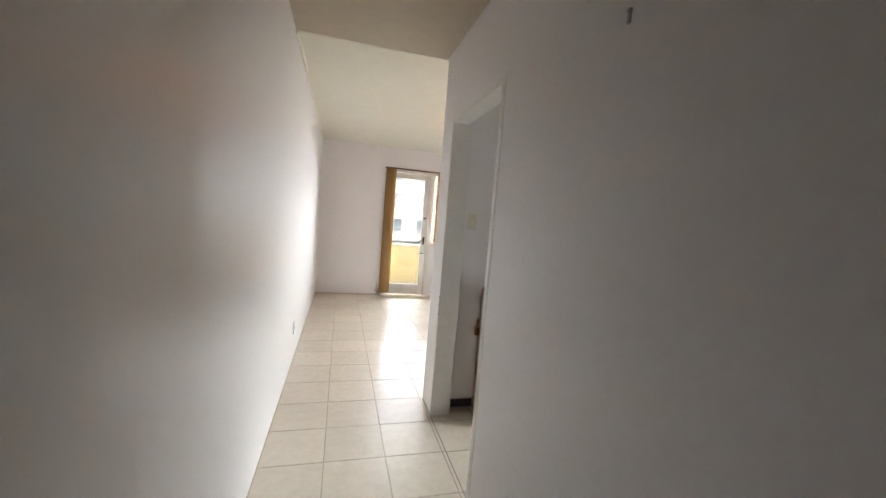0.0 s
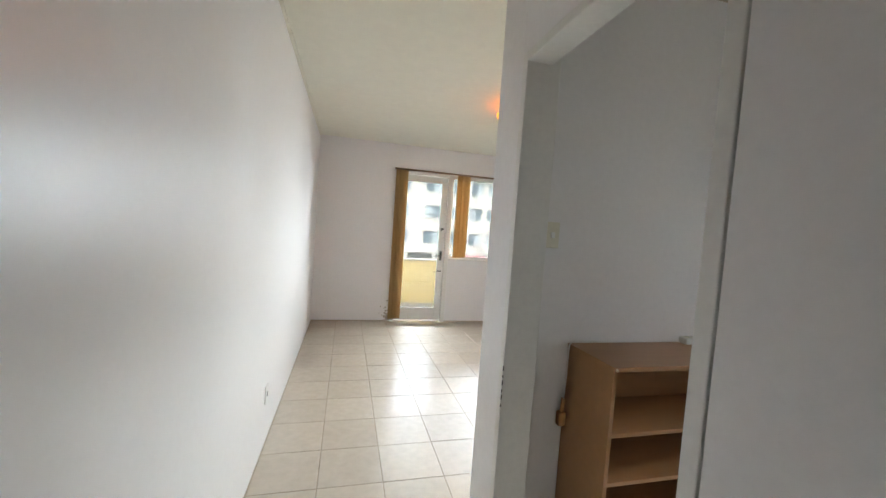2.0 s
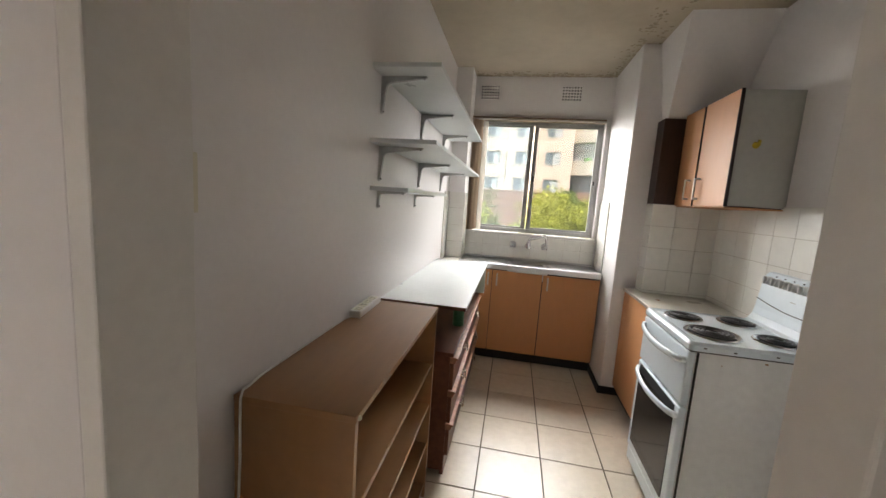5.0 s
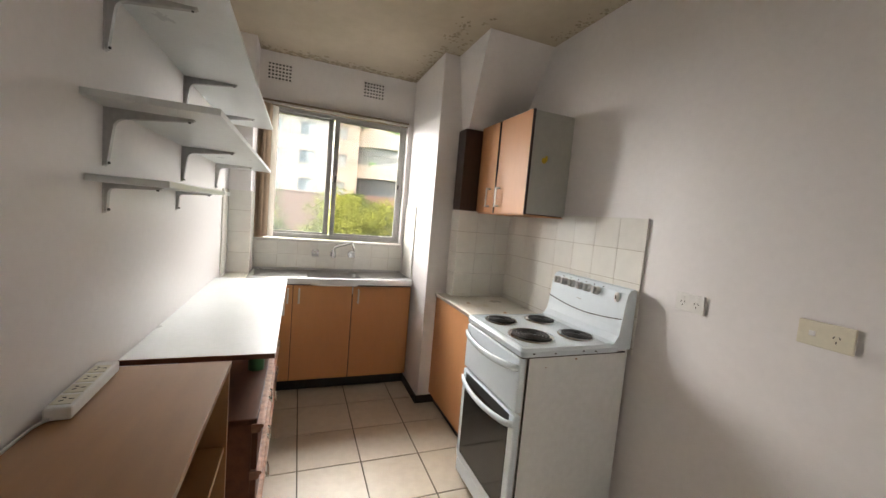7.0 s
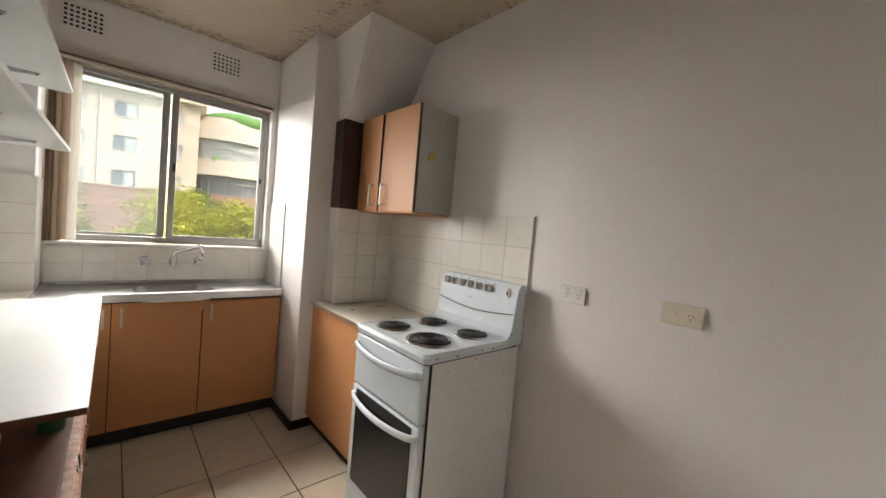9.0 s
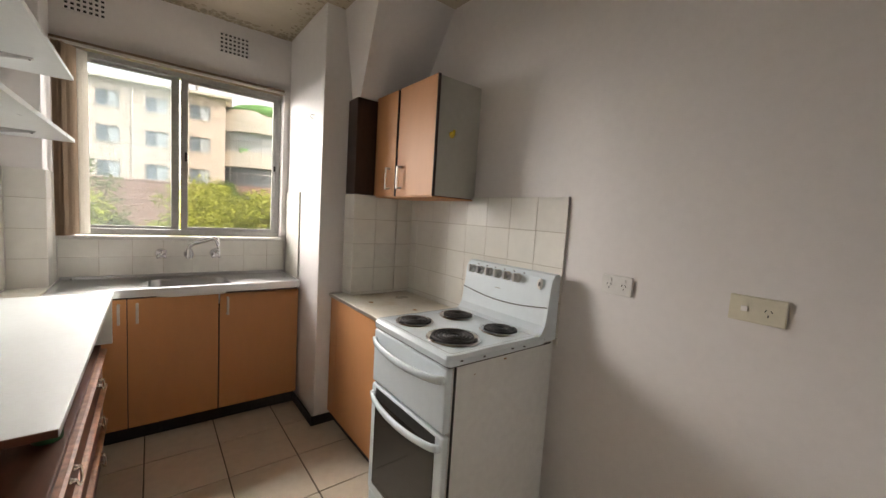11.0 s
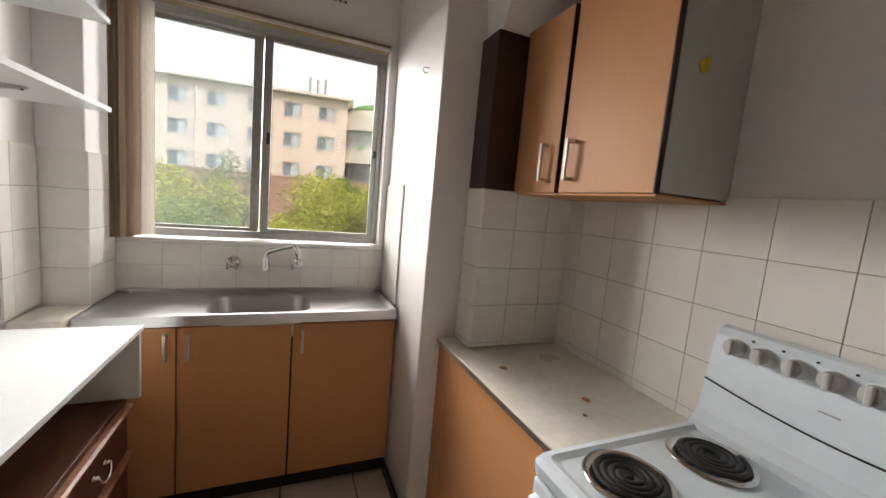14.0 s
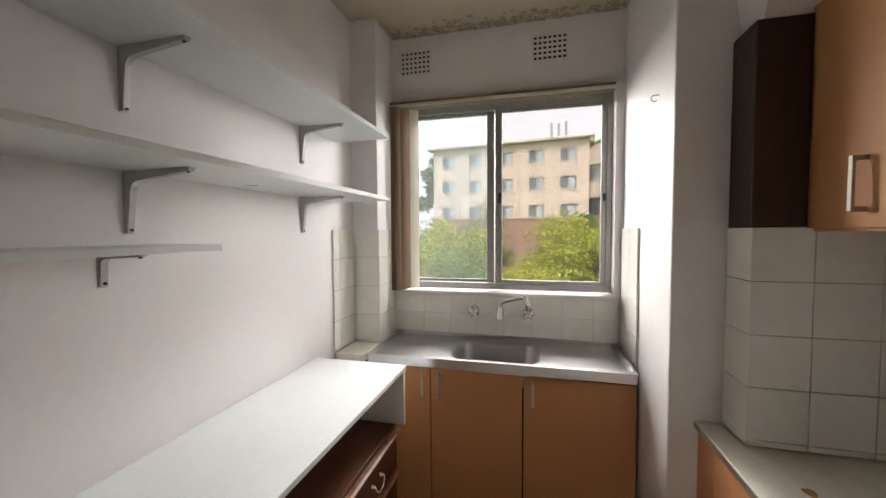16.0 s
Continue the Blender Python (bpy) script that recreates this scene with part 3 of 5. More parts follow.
lay_wall(ob_of["wall_pier"], "x", 4.06, -1, [2.727, 2.872], [0.902, 1.055, 1.21, 1.365, 1.512])
lay_wall(ob_of["wall_pier"], "y", 2.735, -1, [4.052, 4.17, 4.29], [0.902, 1.055, 1.21, 1.365, 1.512])
lay_wall(ob_of["wall_partition"], "y", 2.882, -1, [3.842, 3.9, 4.05], [0.912, 1.055, 1.21, 1.365, 1.512])
lay_floor(-0.13, 0.945, -1.2, 3.045, 0.218, 3.045, 0.352)
lay_floor(-0.13, 4.5, 3.045, 6.962, 0.218, 3.045, 0.352)
lay_floor(0.945, 4.3, 0.888, 2.882, 3.337, 1.647, gap=0.006)
for lo, hi in (((-0.13, -1.2), (0.945, 3.045)), ((-0.13, 3.045), (4.5, 6.962))):
    bed = new("grout", mesh_of("grout", bx(((*lo, -0.0045), (*hi, -0.0016))), M["pale_grout"]))
    bed.parent = floor


# ---- kitchen: bookcase, dresser, white board ----
bc = thing("bookcase", (1.76, 2.71, 0), "low tan wood-laminate bookcase, empty, against the kitchen wall", "bookcase")
X0, X1, Y0, Y1, T = 1.308, 2.21, 2.57, 2.876, 0.017
part("side_panel", bx(((X0, Y0, 0), (X0 + T, Y1, 0.928)), bevel=0.0015), M["chipboard"], bc)
part("side_panel", bx(((X1 - T, Y0, 0), (X1, Y1, 0.928)), bevel=0.0015), M["chipboard"], bc)
part("top", bx(((X0 - 0.002, Y0 - 0.003, 0.928), (X1 + 0.002, Y1, 0.946)), bevel=0.002), M["chipboard"], bc)
part("back_panel", bx(((X0 + T, Y1 - 0.006, 0.05), (X1 - T, Y1 - 0.001, 0.928))), M["chipboard"], bc)
for z in (0.075, 0.285, 0.484, 0.681):
    part("shelf", bx(((X0 + T, Y0 + 0.006, z - T), (X1 - T, Y1 - 0.006, z)), bevel=0.0015), M["chipboard"], bc)
part("plinth", bx(((X0 + T, Y0 + 0.02, 0), (X1 - T, Y0 + 0.035, 0.058))), M["chipboard"], bc)
cap = bmesh.new()
bmesh.ops.create_uvsphere(cap, u_segments=10, v_segments=6, radius=0.006, matrix=Matrix.Translation((X0 + 0.012, Y0 - 0.004, 0.936)))
part("screw_cap", cap, M["plastic"], bc, "small pale plastic corner cap", smooth=True)

dr = thing("chest_of_drawers", (3.0, 2.68, 0), "worn red-brown veneered chest of drawers with brass handles", "dresser")
D0, D1, F = 2.355, 3.688, 2.502
part("carcass", bx(((D0, F + 0.012, 0.03), (D0 + 0.018, 2.876, 0.655)), ((D1 - 0.018, F + 0.012, 0.03), (D1, 2.876, 0.655)), ((D0 + 0.018, 2.864, 0.03), (D1 - 0.018, 2.876, 0.655)),
                   ((D0 + 0.018, F + 0.03, 0.03), (D1 - 0.018, 2.864, 0.05))), M["walnut"], dr)
part("top", bx(((D0 - 0.004, F - 0.004, 0.655), (D1 + 0.002, 2.876, 0.675)), bevel=0.004), M["walnut"], dr)
part("plinth", bx(((D0 + 0.01, F + 0.01, 0.0), (D1 - 0.01, F + 0.03, 0.112))), M["walnut"], dr)


def drawer(z0, z1):
    """A drawer front with a stepped moulding along its top and two bail handles."""
    bm = bx(((D0 + 0.003, F - 0.008, z0), (D1 - 0.003, F + 0.014, z1 - 0.03)), bevel=0.003)
    d = part("drawer", bm, M["walnut"], dr)
    lip = bmesh.new()
    prism(lip, [(F + 0.014, z1 - 0.034), (F - 0.012, z1 - 0.034), (F - 0.018, z1 - 0.026), (F - 0.018, z1 - 0.018), (F - 0.026, z1 - 0.013), (F - 0.026, z1 - 0.006),
                (F - 0.018, z1 - 0.002), (F + 0.014, z1 - 0.002)], "x", D0 - 0.002, D1 + 0.002)
    part("moulding", lip, M["walnut_edge"], d, "worn stepped edge moulding")
    for x in (2.757, 3.46):
        h = bmesh.new()
        zc = (z0 + z1) / 2 - 0.01
        for s in (-1, 1):
            rod(h, (x + s * 0.036, F - 0.008, zc + 0.012), (x + s * 0.036, F - 0.026, zc + 0.012), 0.006, seg=10)
            bmesh.ops.create_uvsphere(h, u_segments=10, v_segments=6, radius=0.009, matrix=Matrix.Translation((x + s * 0.036, F - 0.011, zc + 0.012)))
        tube(h, [(x + 0.038 * math.cos(a), F - 0.026 - 0.006 * math.sin(a), zc + 0.014 - 0.034 * math.sin(a)) for a in np.linspace(0, math.pi, 15)], 0.0042, 8)
        part("handle", h, M["brass"], d, "curved pale brass bail handle", smooth=True)


for z0, z1 in ((0.117, 0.298), (0.3, 0.477), (0.479, 0.655)):
    drawer(z0, z1)

wb = thing("work_board", (3.0, 2.66, 0.675), "white melamine board used as a worktop over the dresser", "worktop")
part("top", bx(((2.3, 2.448, 0.914), (3.69, 2.879, 0.931)), bevel=0.0012), M["laminate_white"], wb)
part("raw_edge", bx(((2.2965, 2.45, 0.9145), (2.2997, 2.878, 0.9305))), M["walnut"], wb, "dark unfinished end edge")
part("end_panel", bx(((3.672, 2.455, 0.677), (3.69, 2.879, 0.914)), bevel=0.0015), M["laminate_white"], wb)
gc = bmesh.new()
rod(gc, (2.8, 2.545, 0.675), (2.8, 2.545, 0.903), 0.034, 0.034, 24)
rod(gc, (2.8, 2.545, 0.903), (2.8, 2.545, 0.914), 0.036, 0.036, 24)
solid("plastic_canister", gc, M["green"], "dark green plastic canister propping up the white board", "canister")


# ---- wall shelves ----
def wall_bracket(parent, x, z, depth, drop, material):
    """A pressed steel shelf bracket: two tapering channelled arms."""
    y = 2.882
    bm = bmesh.new()
    k = drop / 0.15
    fillet = [(y - 0.046 * k + 0.026 * k * math.sin(a), z - 0.05 * k + 0.026 * k * math.cos(a)) for a in np.linspace(0, math.pi / 2, 6)]
    # flat flanges against wall and shelf, then the narrower raised web with its rounded inner corner
    prism(bm, [(y, z), (y - 0.003, z), (y - 0.003, z - drop + 0.006), (y - 0.002, z - drop), (y, z - drop)], "x", x - 0.010, x + 0.010)
    prism(bm, [(y - 0.003, z), (y - depth, z), (y - depth, z - 0.003), (y - 0.003, z - 0.003)], "x", x - 0.009, x + 0.009)
    prism(bm, [(y - 0.003, z - 0.003), (y - depth + 0.004, z - 0.003), (y - depth + 0.004, z - 0.007)] + fillet + [(y - 0.008, z - drop + 0.004), (y - 0.003, z - drop + 0.004)],
          "x", x - 0.0075, x + 0.0075)
    b = part("bracket", bm, material, parent, "grey pressed-steel bracket")
    for a, c in (((x, y - 0.006, z - drop + 0.01), (x, y - 0.013, z - drop + 0.01)), ((x + 0.0075, y - 0.002, z - 0.055 * k), (x + 0.0075, y - 0.006, z - 0.055 * k)),
                 ((x, y - depth + 0.012, z - 0.004), (x, y - depth + 0.012, z - 0.011))):
        part("screw", rod(bmesh.new(), a, c, 0.0035, seg=8), M["black_gap"], b)


def wall_shelf(x0, x1, y0, z, brackets, depth, drop, label):
    s = thing("wall_shelf", ((x0 + x1) / 2, 2.84, z), label, "shelf", "shelves on the kitchen wall")
    part("board", bx(((x0, y0, z), (x1, 2.881, z + 0.017)), bevel=0.001), M["laminate_white"], s)
    for x in brackets:
        wall_bracket(s, x, z, depth, drop, M["bracket"])


wall_shelf(2.08, 3.895, 2.597, 1.943, (2.203, 2.905, 3.61), 0.2, 0.156, "long white melamine shelf on grey brackets, empty")
wall_shelf(2.08, 3.895, 2.597, 1.648, (2.207, 2.905, 3.607), 0.2, 0.152, "long white melamine shelf on grey brackets, empty")
wall_shelf(2.107, 3.01, 2.71, 1.453, (2.208, 2.842), 0.13, 0.08, "short narrow white shelf below the long ones, empty")

# ---- sink unit ----
su = thing("sink_cabinet", (4.1, 2.1, 0), "tan orange laminate sink cabinet on a dark kick base", "cabinet")
# Body coloured dark to put shade into the gaps between the orange doors.
part("body", bx(((3.945, 1.487, 0.09), (4.298, 2.73, 0.74)), ((3.945, 2.70, 0.09), (4.05, 2.876, 0.86)), ((3.945, 1.487, 0.74), (3.965, 2.70, 0.868))), M["brown_dark"], su)
part("kick_base", bx(((3.975, 1.487, 0), (4.055, 2.876, 0.09))), M["black_gap"], su, "black kick base")


def bar_handle(parent, p, axis, length, out, material, r=0.006):
    """A flat bow handle: two feet and a bar, standing off along out."""
    p, o = Vector(p), Vector(out)
    d = Vector(axis) * length / 2
    side = d.normalized().cross(o).normalized()
    bm = bmesh.new()

    def bar(a, b, w, deep):
        c0, c1 = a - side * w - deep, b + side * w + deep
        box(bm, [min(i, j) for i, j in zip(c0, c1)], [max(i, j) for i, j in zip(c0, c1)], 0.002)

    for s in (-1, 1):
        bar(p + d * s - o * 0.001, p + d * s + o * 0.024, r, d.normalized() * r)
    bar(p - d - d.normalized() * r + o * 0.0235, p + d + d.normalized() * r + o * 0.031, r * 1.1, Vector((0, 0, 0)))
    part("handle", bm, material, parent, "satin metal bow handle")


for y0, y1, hy in ((2.412, 2.876, 2.444), (1.973, 2.407, 2.365), (1.49, 1.965, 1.925)):
    d = part("door", bx(((3.926, y0, 0.095), (3.944, y1, 0.834 if y1 < 2.4 else 0.838)), bevel=0.002), M["orange"], su)
    bar_handle(d, (3.926, hy, 0.76), (0, 0, 1), 0.1, (-1, 0, 0), M["nickel"])

sk = thing("sink", (4.1, 2.1, 0.87), "stainless steel sink top with one bowl and draining wings", "sink")
sx0, sx1, sy0, sy1, sz = 3.882, 4.29, 1.495, 2.722, 0.9


def rounded(cx, cy, hx, hy, r, n=8):
    out = []
    for qx, qy, a0 in ((1, 1, 0), (-1, 1, 90), (-1, -1, 180), (1, -1, 270)):
        for i in range(n + 1):
            a = radians(a0 + 90 * i / n)
            out.append((cx + qx * (hx - r) + r * math.cos(a), cy + qy * (hy - r) + r * math.sin(a)))
    return out


def ring(bm, pts, z):
    return [bm.verts.new((x, y, z)) for x, y in pts]


def skin(bm, a, b):
    k = len(a)
    for i in range(k):
        bm.faces.new((a[i], a[(i + 1) % k], b[(i + 1) % k], b[i]))


top = bmesh.new()
cx, cy, bxh, byh = 4.075, 2.105, 0.155, 0.2
mx, my = (sx0 + sx1) / 2, (sy0 + sy1) / 2
loops = [ring(top, rounded(mx, my, (sx1 - sx0) / 2, (sy1 - sy0) / 2, 0.006), 0.856),
         ring(top, rounded(mx, my, (sx1 - sx0) / 2, (sy1 - sy0) / 2, 0.006), sz),
         ring(top, rounded(mx, my, (sx1 - sx0) / 2 - 0.012, (sy1 - sy0) / 2 - 0.012, 0.01), sz + 0.004),
         ring(top, rounded(mx, my, (sx1 - sx0) / 2 - 0.03, (sy1 - sy0) / 2 - 0.03, 0.02), sz - 0.004),
         ring(top, rounded(cx, cy, bxh + 0.012, byh + 0.012, 0.075), sz - 0.006)]
for a, b in zip(loops[:5], loops[1:5]):
    skin(top, a, b)
part("sink_top", top, M["steel"], sk)
bowl = bmesh.new()
shapes = [(bxh + 0.012, byh + 0.012, 0.075, -0.006), (bxh + 0.002, byh + 0.002, 0.071, -0.010), (bxh - 0.001, byh - 0.001, 0.07, -0.02), (bxh - 0.010, byh - 0.010, 0.066, -0.10),
          (bxh - 0.018, byh - 0.018, 0.064, -0.125), (bxh - 0.032, byh - 0.032, 0.06, -0.14), (bxh - 0.055, byh - 0.055, 0.05, -0.146)]
rings = [ring(bowl, rounded(cx, cy, hx, hy, r), sz + dz) for hx, hy, r, dz in shapes]
for a, b in zip(rings, rings[1:]):
    skin(bowl, a, b)
bowl.faces.new(rings[-1])
part("bowl", bowl, M["steel"], sk, smooth=True)
part("upstand", bx(((4.276, 1.5, sz), (4.291, 2.718, sz + 0.018)), bevel=0.004), M["steel"], sk)
for y in (1.53, 2.665):
    c = bmesh.new()
    rod(c, (4.27, y, sz + 0.002), (4.27, y, sz + 0.012), 0.011, 0.009, 12)
    part("fixing_cap", c, M["chrome"], sk)
dn = bmesh.new()
rod(dn, (cx, cy, sz - 0.146), (cx, cy, sz - 0.141), 0.04, 0.036, 24)
part("drain", dn, M["chrome"], sk)

structure("bench_end", bx(((3.84, 2.724, 0.868), (4.05, 2.872, 0.905)), bevel=0.003), M["bench"], "small cream bench corner beside the sink", "bench")

tp = thing("wall_tap", (4.29, 2.1, 1.05), "chrome wall-mounted kitchen tap with two handles and swivel spout", "tap")
for y in (2.252, 1.953):
    b = bmesh.new()
    rod(b, (4.292, y, 1.05), (4.27, y, 1.05), 0.034, 0.028, 24)
    rod(b, (4.27, y, 1.05), (4.238, y, 1.05), 0.019, 0.018, 16)
    part("flange", b, M["chrome"], tp, smooth=False)
    b = bmesh.new()
    for k in range(4):
        a = math.pi / 4 + k * math.pi / 2
        tube(b, [(4.236, y, 1.05), (4.236, y + 0.028 * math.cos(a), 1.05 + 0.028 * math.sin(a))], 0.009, 8)
        bmesh.ops.create_uvsphere(b, u_segments=10, v_segments=6, radius=0.009, matrix=Matrix.Translation((4.236, y + 0.028 * math.cos(a), 1.05 + 0.028 * math.sin(a))))
    rod(b, (4.242, y, 1.05), (4.228, y, 1.05), 0.017, 0.015, 16)
    part("cross_handle", b, M["chrome"], tp, smooth=True)
b = bmesh.new()
rod(b, (4.292, 2.104, 1.045), (4.272, 2.104, 1.045), 0.03, 0.027, 24)
rod(b, (4.274, 2.104, 1.045), (4.232, 2.104, 1.045), 0.013, 0.013, 16)
rod(b, (4.24, 2.104, 1.022), (4.24, 2.104, 1.085), 0.02, 0.017, 16)
part("body", b, M["chrome"], tp, smooth=False)
b = bmesh.new()
sp = [(4.24, 2.104, 1.07), (4.24, 2.104, 1.088), (4.238, 2.1, 1.105), (4.23, 2.09, 1.115)]
sp += [(4.222 - 0.075 * i / 6, 2.078 - 0.085 * i / 6, 1.122 + 0.036 * i / 6) for i in range(7)]
sp += [(4.138, 1.976, 1.164), (4.131, 1.966, 1.16), (4.127, 1.96, 1.148), (4.126, 1.957, 1.125), (4.126, 1.957, 1.092)]
tube(b, sp, 0.0115, 12)
rod(b, (4.126, 1.957, 1.10), (4.126, 1.957, 1.082), 0.0135, 0.0135, 14)
part("spout", b, M["chrome"], tp, smooth=True)

# ---- bench and cupboard beside the stove ----
rb = thing("bench_cabinet", (3.16, 1.14, 0), "tan orange base cabinet with a stained cream bench top", "cabinet")
part("body", bx(((2.765, 0.89, 0.08), (3.583, 1.372, 0.845))), M["orange"], rb)
part("door", bx(((2.765, 1.373, 0.085), (3.47, 1.389, 0.842)), bevel=0.002), M["orange"], rb)
part("end_strip", bx(((3.474, 1.373, 0.085), (3.583, 1.388, 0.842)), bevel=0.002), M["orange"], rb)
part("kick_base", bx(((2.765, 0.89, 0), (3.583, 1.345, 0.08))), M["black_gap"], rb, "black kick base")
bt = part("bench_top", bx(((2.762, 0.889, 0.845), (3.584, 1.398, 0.866)), bevel=0.003), M["bench"], rb, "cream laminate top with rust stains")
part("edge_strip", bx(((2.762, 1.398, 0.847), (3.584, 1.401, 0.864))), M["nickel"], bt, "worn metal edge strip")


def blotch(cx, cy, z, r, seed):
    bm = bmesh.new()
    vs = [bm.verts.new((cx + r * (1 + 0.5 * noise.noise((math.cos(a) * 1.3, math.sin(a) * 1.3, seed))) * 1.5 * math.cos(a),
                        cy + r * (1 + 0.5 * noise.noise((math.cos(a) * 1.3, math.sin(a) * 1.3, seed))) * math.sin(a), z)) for a in np.linspace(0, 2 * math.pi, 17)[:-1]]
    f = bm.faces.new(vs)
    bmesh.ops.extrude_face_region(bm, geom=[f])
    bmesh.ops.translate(bm, verts=vs, vec=(0, 0, -0.0006))
    return bm


for i, (x, y, r) in enumerate([(3.26, 1.27, 0.012), (3.0, 1.13, 0.011), (2.93, 1.2, 0.006), (3.33, 1.05, 0.004)]):
    part("rust_stain", blotch(x, y, 0.8668, r, i * 3.1), M["rust"], bt, "small rust-brown stain")

wc = thing("wall_cupboard", (3.15, 1.03, 1.5), "two-door wall cupboard with tan doors and grey-green side", "cupboard")
C0, C1, CF, CZ0, CZ1 = 2.832, 3.468, 1.162, 1.502, 2.10
part("side_panel", bx(((C0, 0.89, CZ0 + 0.004), (C0 + 0.016, CF, CZ1)), bevel=0.001), M["brown_grey"], wc, "grey-green side panel")
part("body", bx(((C0 + 0.016, 0.89, CZ0), (C1, CF, CZ0 + 0.016)), ((C0 + 0.016, 0.89, CZ1 - 0.016), (C1, CF, CZ1)), ((C1 - 0.016, 0.89, CZ0 + 0.016), (C1, CF, CZ1 - 0.016)),
                ((C0 + 0.016, 0.89, CZ0 + 0.016), (C1 - 0.016, 0.9, CZ1 - 0.016)), ((3.2, 0.9, CZ0 + 0.016), (3.24, CF - 0.002, CZ1 - 0.016))), M["brown_dark"], wc)
part("bottom_lip", bx(((C0, 0.90, CZ0 - 0.008), (C1, CF + 0.012, CZ0 - 0.001)), bevel=0.002), M["orange"], wc)
for x0, x1, hx in ((C0 + 0.004, 3.19, 3.14), (3.214, C1 - 0.004, 3.272)):
    d = part("door", bx(((x0, CF + 0.002, CZ0), (x1, CF + 0.019, CZ1 + 0.006)), bevel=0.002), M["orange"], wc)
    part("edging", bx(((x0 - 0.003, CF + 0.001, CZ0), (x0 - 0.0002, CF + 0.0185, CZ1 + 0.006))), M["brown_dark"], d, "dark brown edge strip")
    bar_handle(d, (hx, CF + 0.019, 1.604), (0, 0, 1), 0.118, (0, 1, 0), M["nickel"])
st = bmesh.new()
rod(st, (C0 + 0.001, 1.077, 1.822), (C0 - 0.002, 1.077, 1.822), 0.017, 0.017, 24)
box(st, (C0 - 0.002, 1.055, 1.82), (C0 + 0.001, 1.07, 1.85), 0.0005)
part("sticker", st, M["yellow"], wc, "torn yellow round sticker")
structure("trim_boxing", bx(((3.452, 1.184, 1.508), (3.584, 1.318, 2.085)), ((3.472, 0.9, 1.508), (3.584, 1.184, 2.038)), bevel=0.002), M["brown_dark"], "dark brown boxing between cupboard and column", "boxing")

# ---- stove ----
M["knob"] = mat("pale_grey_knob", (0.56, 0.56, 0.54), 0.4, grain=40, amount=0.02, bump=0.02)
sv = thing("stove", (2.48, 1.22, 0), "white upright electric stove with four coil burners", "stove")
S0, S1, SB, SF = 2.217, 2.758, 0.925, 1.50
part("body", bx(((S0 + 0.006, SB, 0.04), (S1 - 0.006, SF - 0.02, 0.895)), bevel=0.004), M["enamel_side"], sv)
part("side_gap", bx(((S0 + 0.0035, SF - 0.028, 0.125), (S0 + 0.009, SF - 0.0205, 0.884))), M["black_gap"], sv, "dark gap between side and doors")
part("plinth", bx(((S0 + 0.012, SB + 0.03, 0.0), (S1 - 0.012, SF - 0.05, 0.04))), M["black_gap"], sv)
hob = bmesh.new()
hc = ((S0 + S1) / 2, (SB + 0.06 + SF + 0.012) / 2)
hw, hh = (S1 - S0) / 2, (SF + 0.012 - SB - 0.06) / 2
lp = [ring(hob, rounded(*hc, hw, hh, 0.02), 0.892), ring(hob, rounded(*hc, hw + 0.002, hh + 0.002, 0.022), 0.915), ring(hob, rounded(*hc, hw - 0.006, hh - 0.006, 0.02), 0.928),
      ring(hob, rounded(*hc, hw - 0.02, hh - 0.02, 0.02), 0.930), ring(hob, rounded(*hc, hw - 0.035, hh - 0.035, 0.02), 0.924)]
for a, b in zip(lp, lp[1:]):
    skin(hob, a, b)
hob.faces.new(lp[-1])
hob.faces.new(lp[0][::-1])
part("hob", hob, M["enamel"], sv, smooth=False)
part("hob_gap", bx(((S0 + 0.004, SB + 0.02, 0.886), (S1 - 0.004, SF + 0.006, 0.893))), M["black_gap"], sv)
for x, y, r in ((2.385, 1.357, 0.098), (2.64, 1.372, 0.074), (2.635, 1.13, 0.074), (2.37, 1.112, 0.076)):
    d = bmesh.new()
    a = ring(d, rounded(x, y, r + 0.012, r + 0.012, r + 0.012, 10), 0.926)
    b = ring(d, rounded(x, y, r + 0.008, r + 0.008, r + 0.008, 10), 0.932)
    c = ring(d, rounded(x, y, r + 0.001, r + 0.001, r + 0.001, 10), 0.929)
    e = ring(d, rounded(x, y, r * 0.4, r * 0.4, r * 0.4, 10), 0.917)
    for p0, p1 in ((a, b), (b, c), (c, e)):
        skin(d, p0, p1)
    d.faces.new(e)
    pan = part("drip_pan", d, M["chrome"], sv, "chrome drip ring", smooth=True)
    co = bmesh.new()
    turns = 4.6 if r > 0.09 else 3.7
    k = int(turns * 34)
    tube(co, [(x + (0.016 + (r - 0.022) * i / k) * math.cos(2 * math.pi * turns * i / k), y + (0.016 + (r - 0.022) * i / k) * math.sin(2 * math.pi * turns * i / k), 0.933)
              for i in range(k + 1)], 0.0068, 8, flat=0.7)
    rod(co, (x, y, 0.926), (x, y, 0.934), 0.011, 0.011, 14)
    part("coil", co, M["black"], pan, "black spiral heating coil", smooth=True)
bp = bmesh.new()
prism(bp, [(0.918, 0.90), (1.035, 0.90), (1.035, 0.926), (1.018, 0.936), (1.0, 0.965), (0.993, 1.0), (0.978, 1.13), (0.97, 1.163), (0.955, 1.18), (0.935, 1.185), (0.918, 1.178)], "x", S0 + 0.002, S1 - 0.002)
back = part("splashback", bp, M["enamel"], sv, "white control panel at the back")
seam = bmesh.new()
tube(seam, [(S0 + 0.004 + (S1 - S0 - 0.008) * i / 20, 0.9925 - 0.0004, 1.045 - 0.026 * math.sin(math.pi * i / 20)) for i in range(21)], 0.0022, 6)
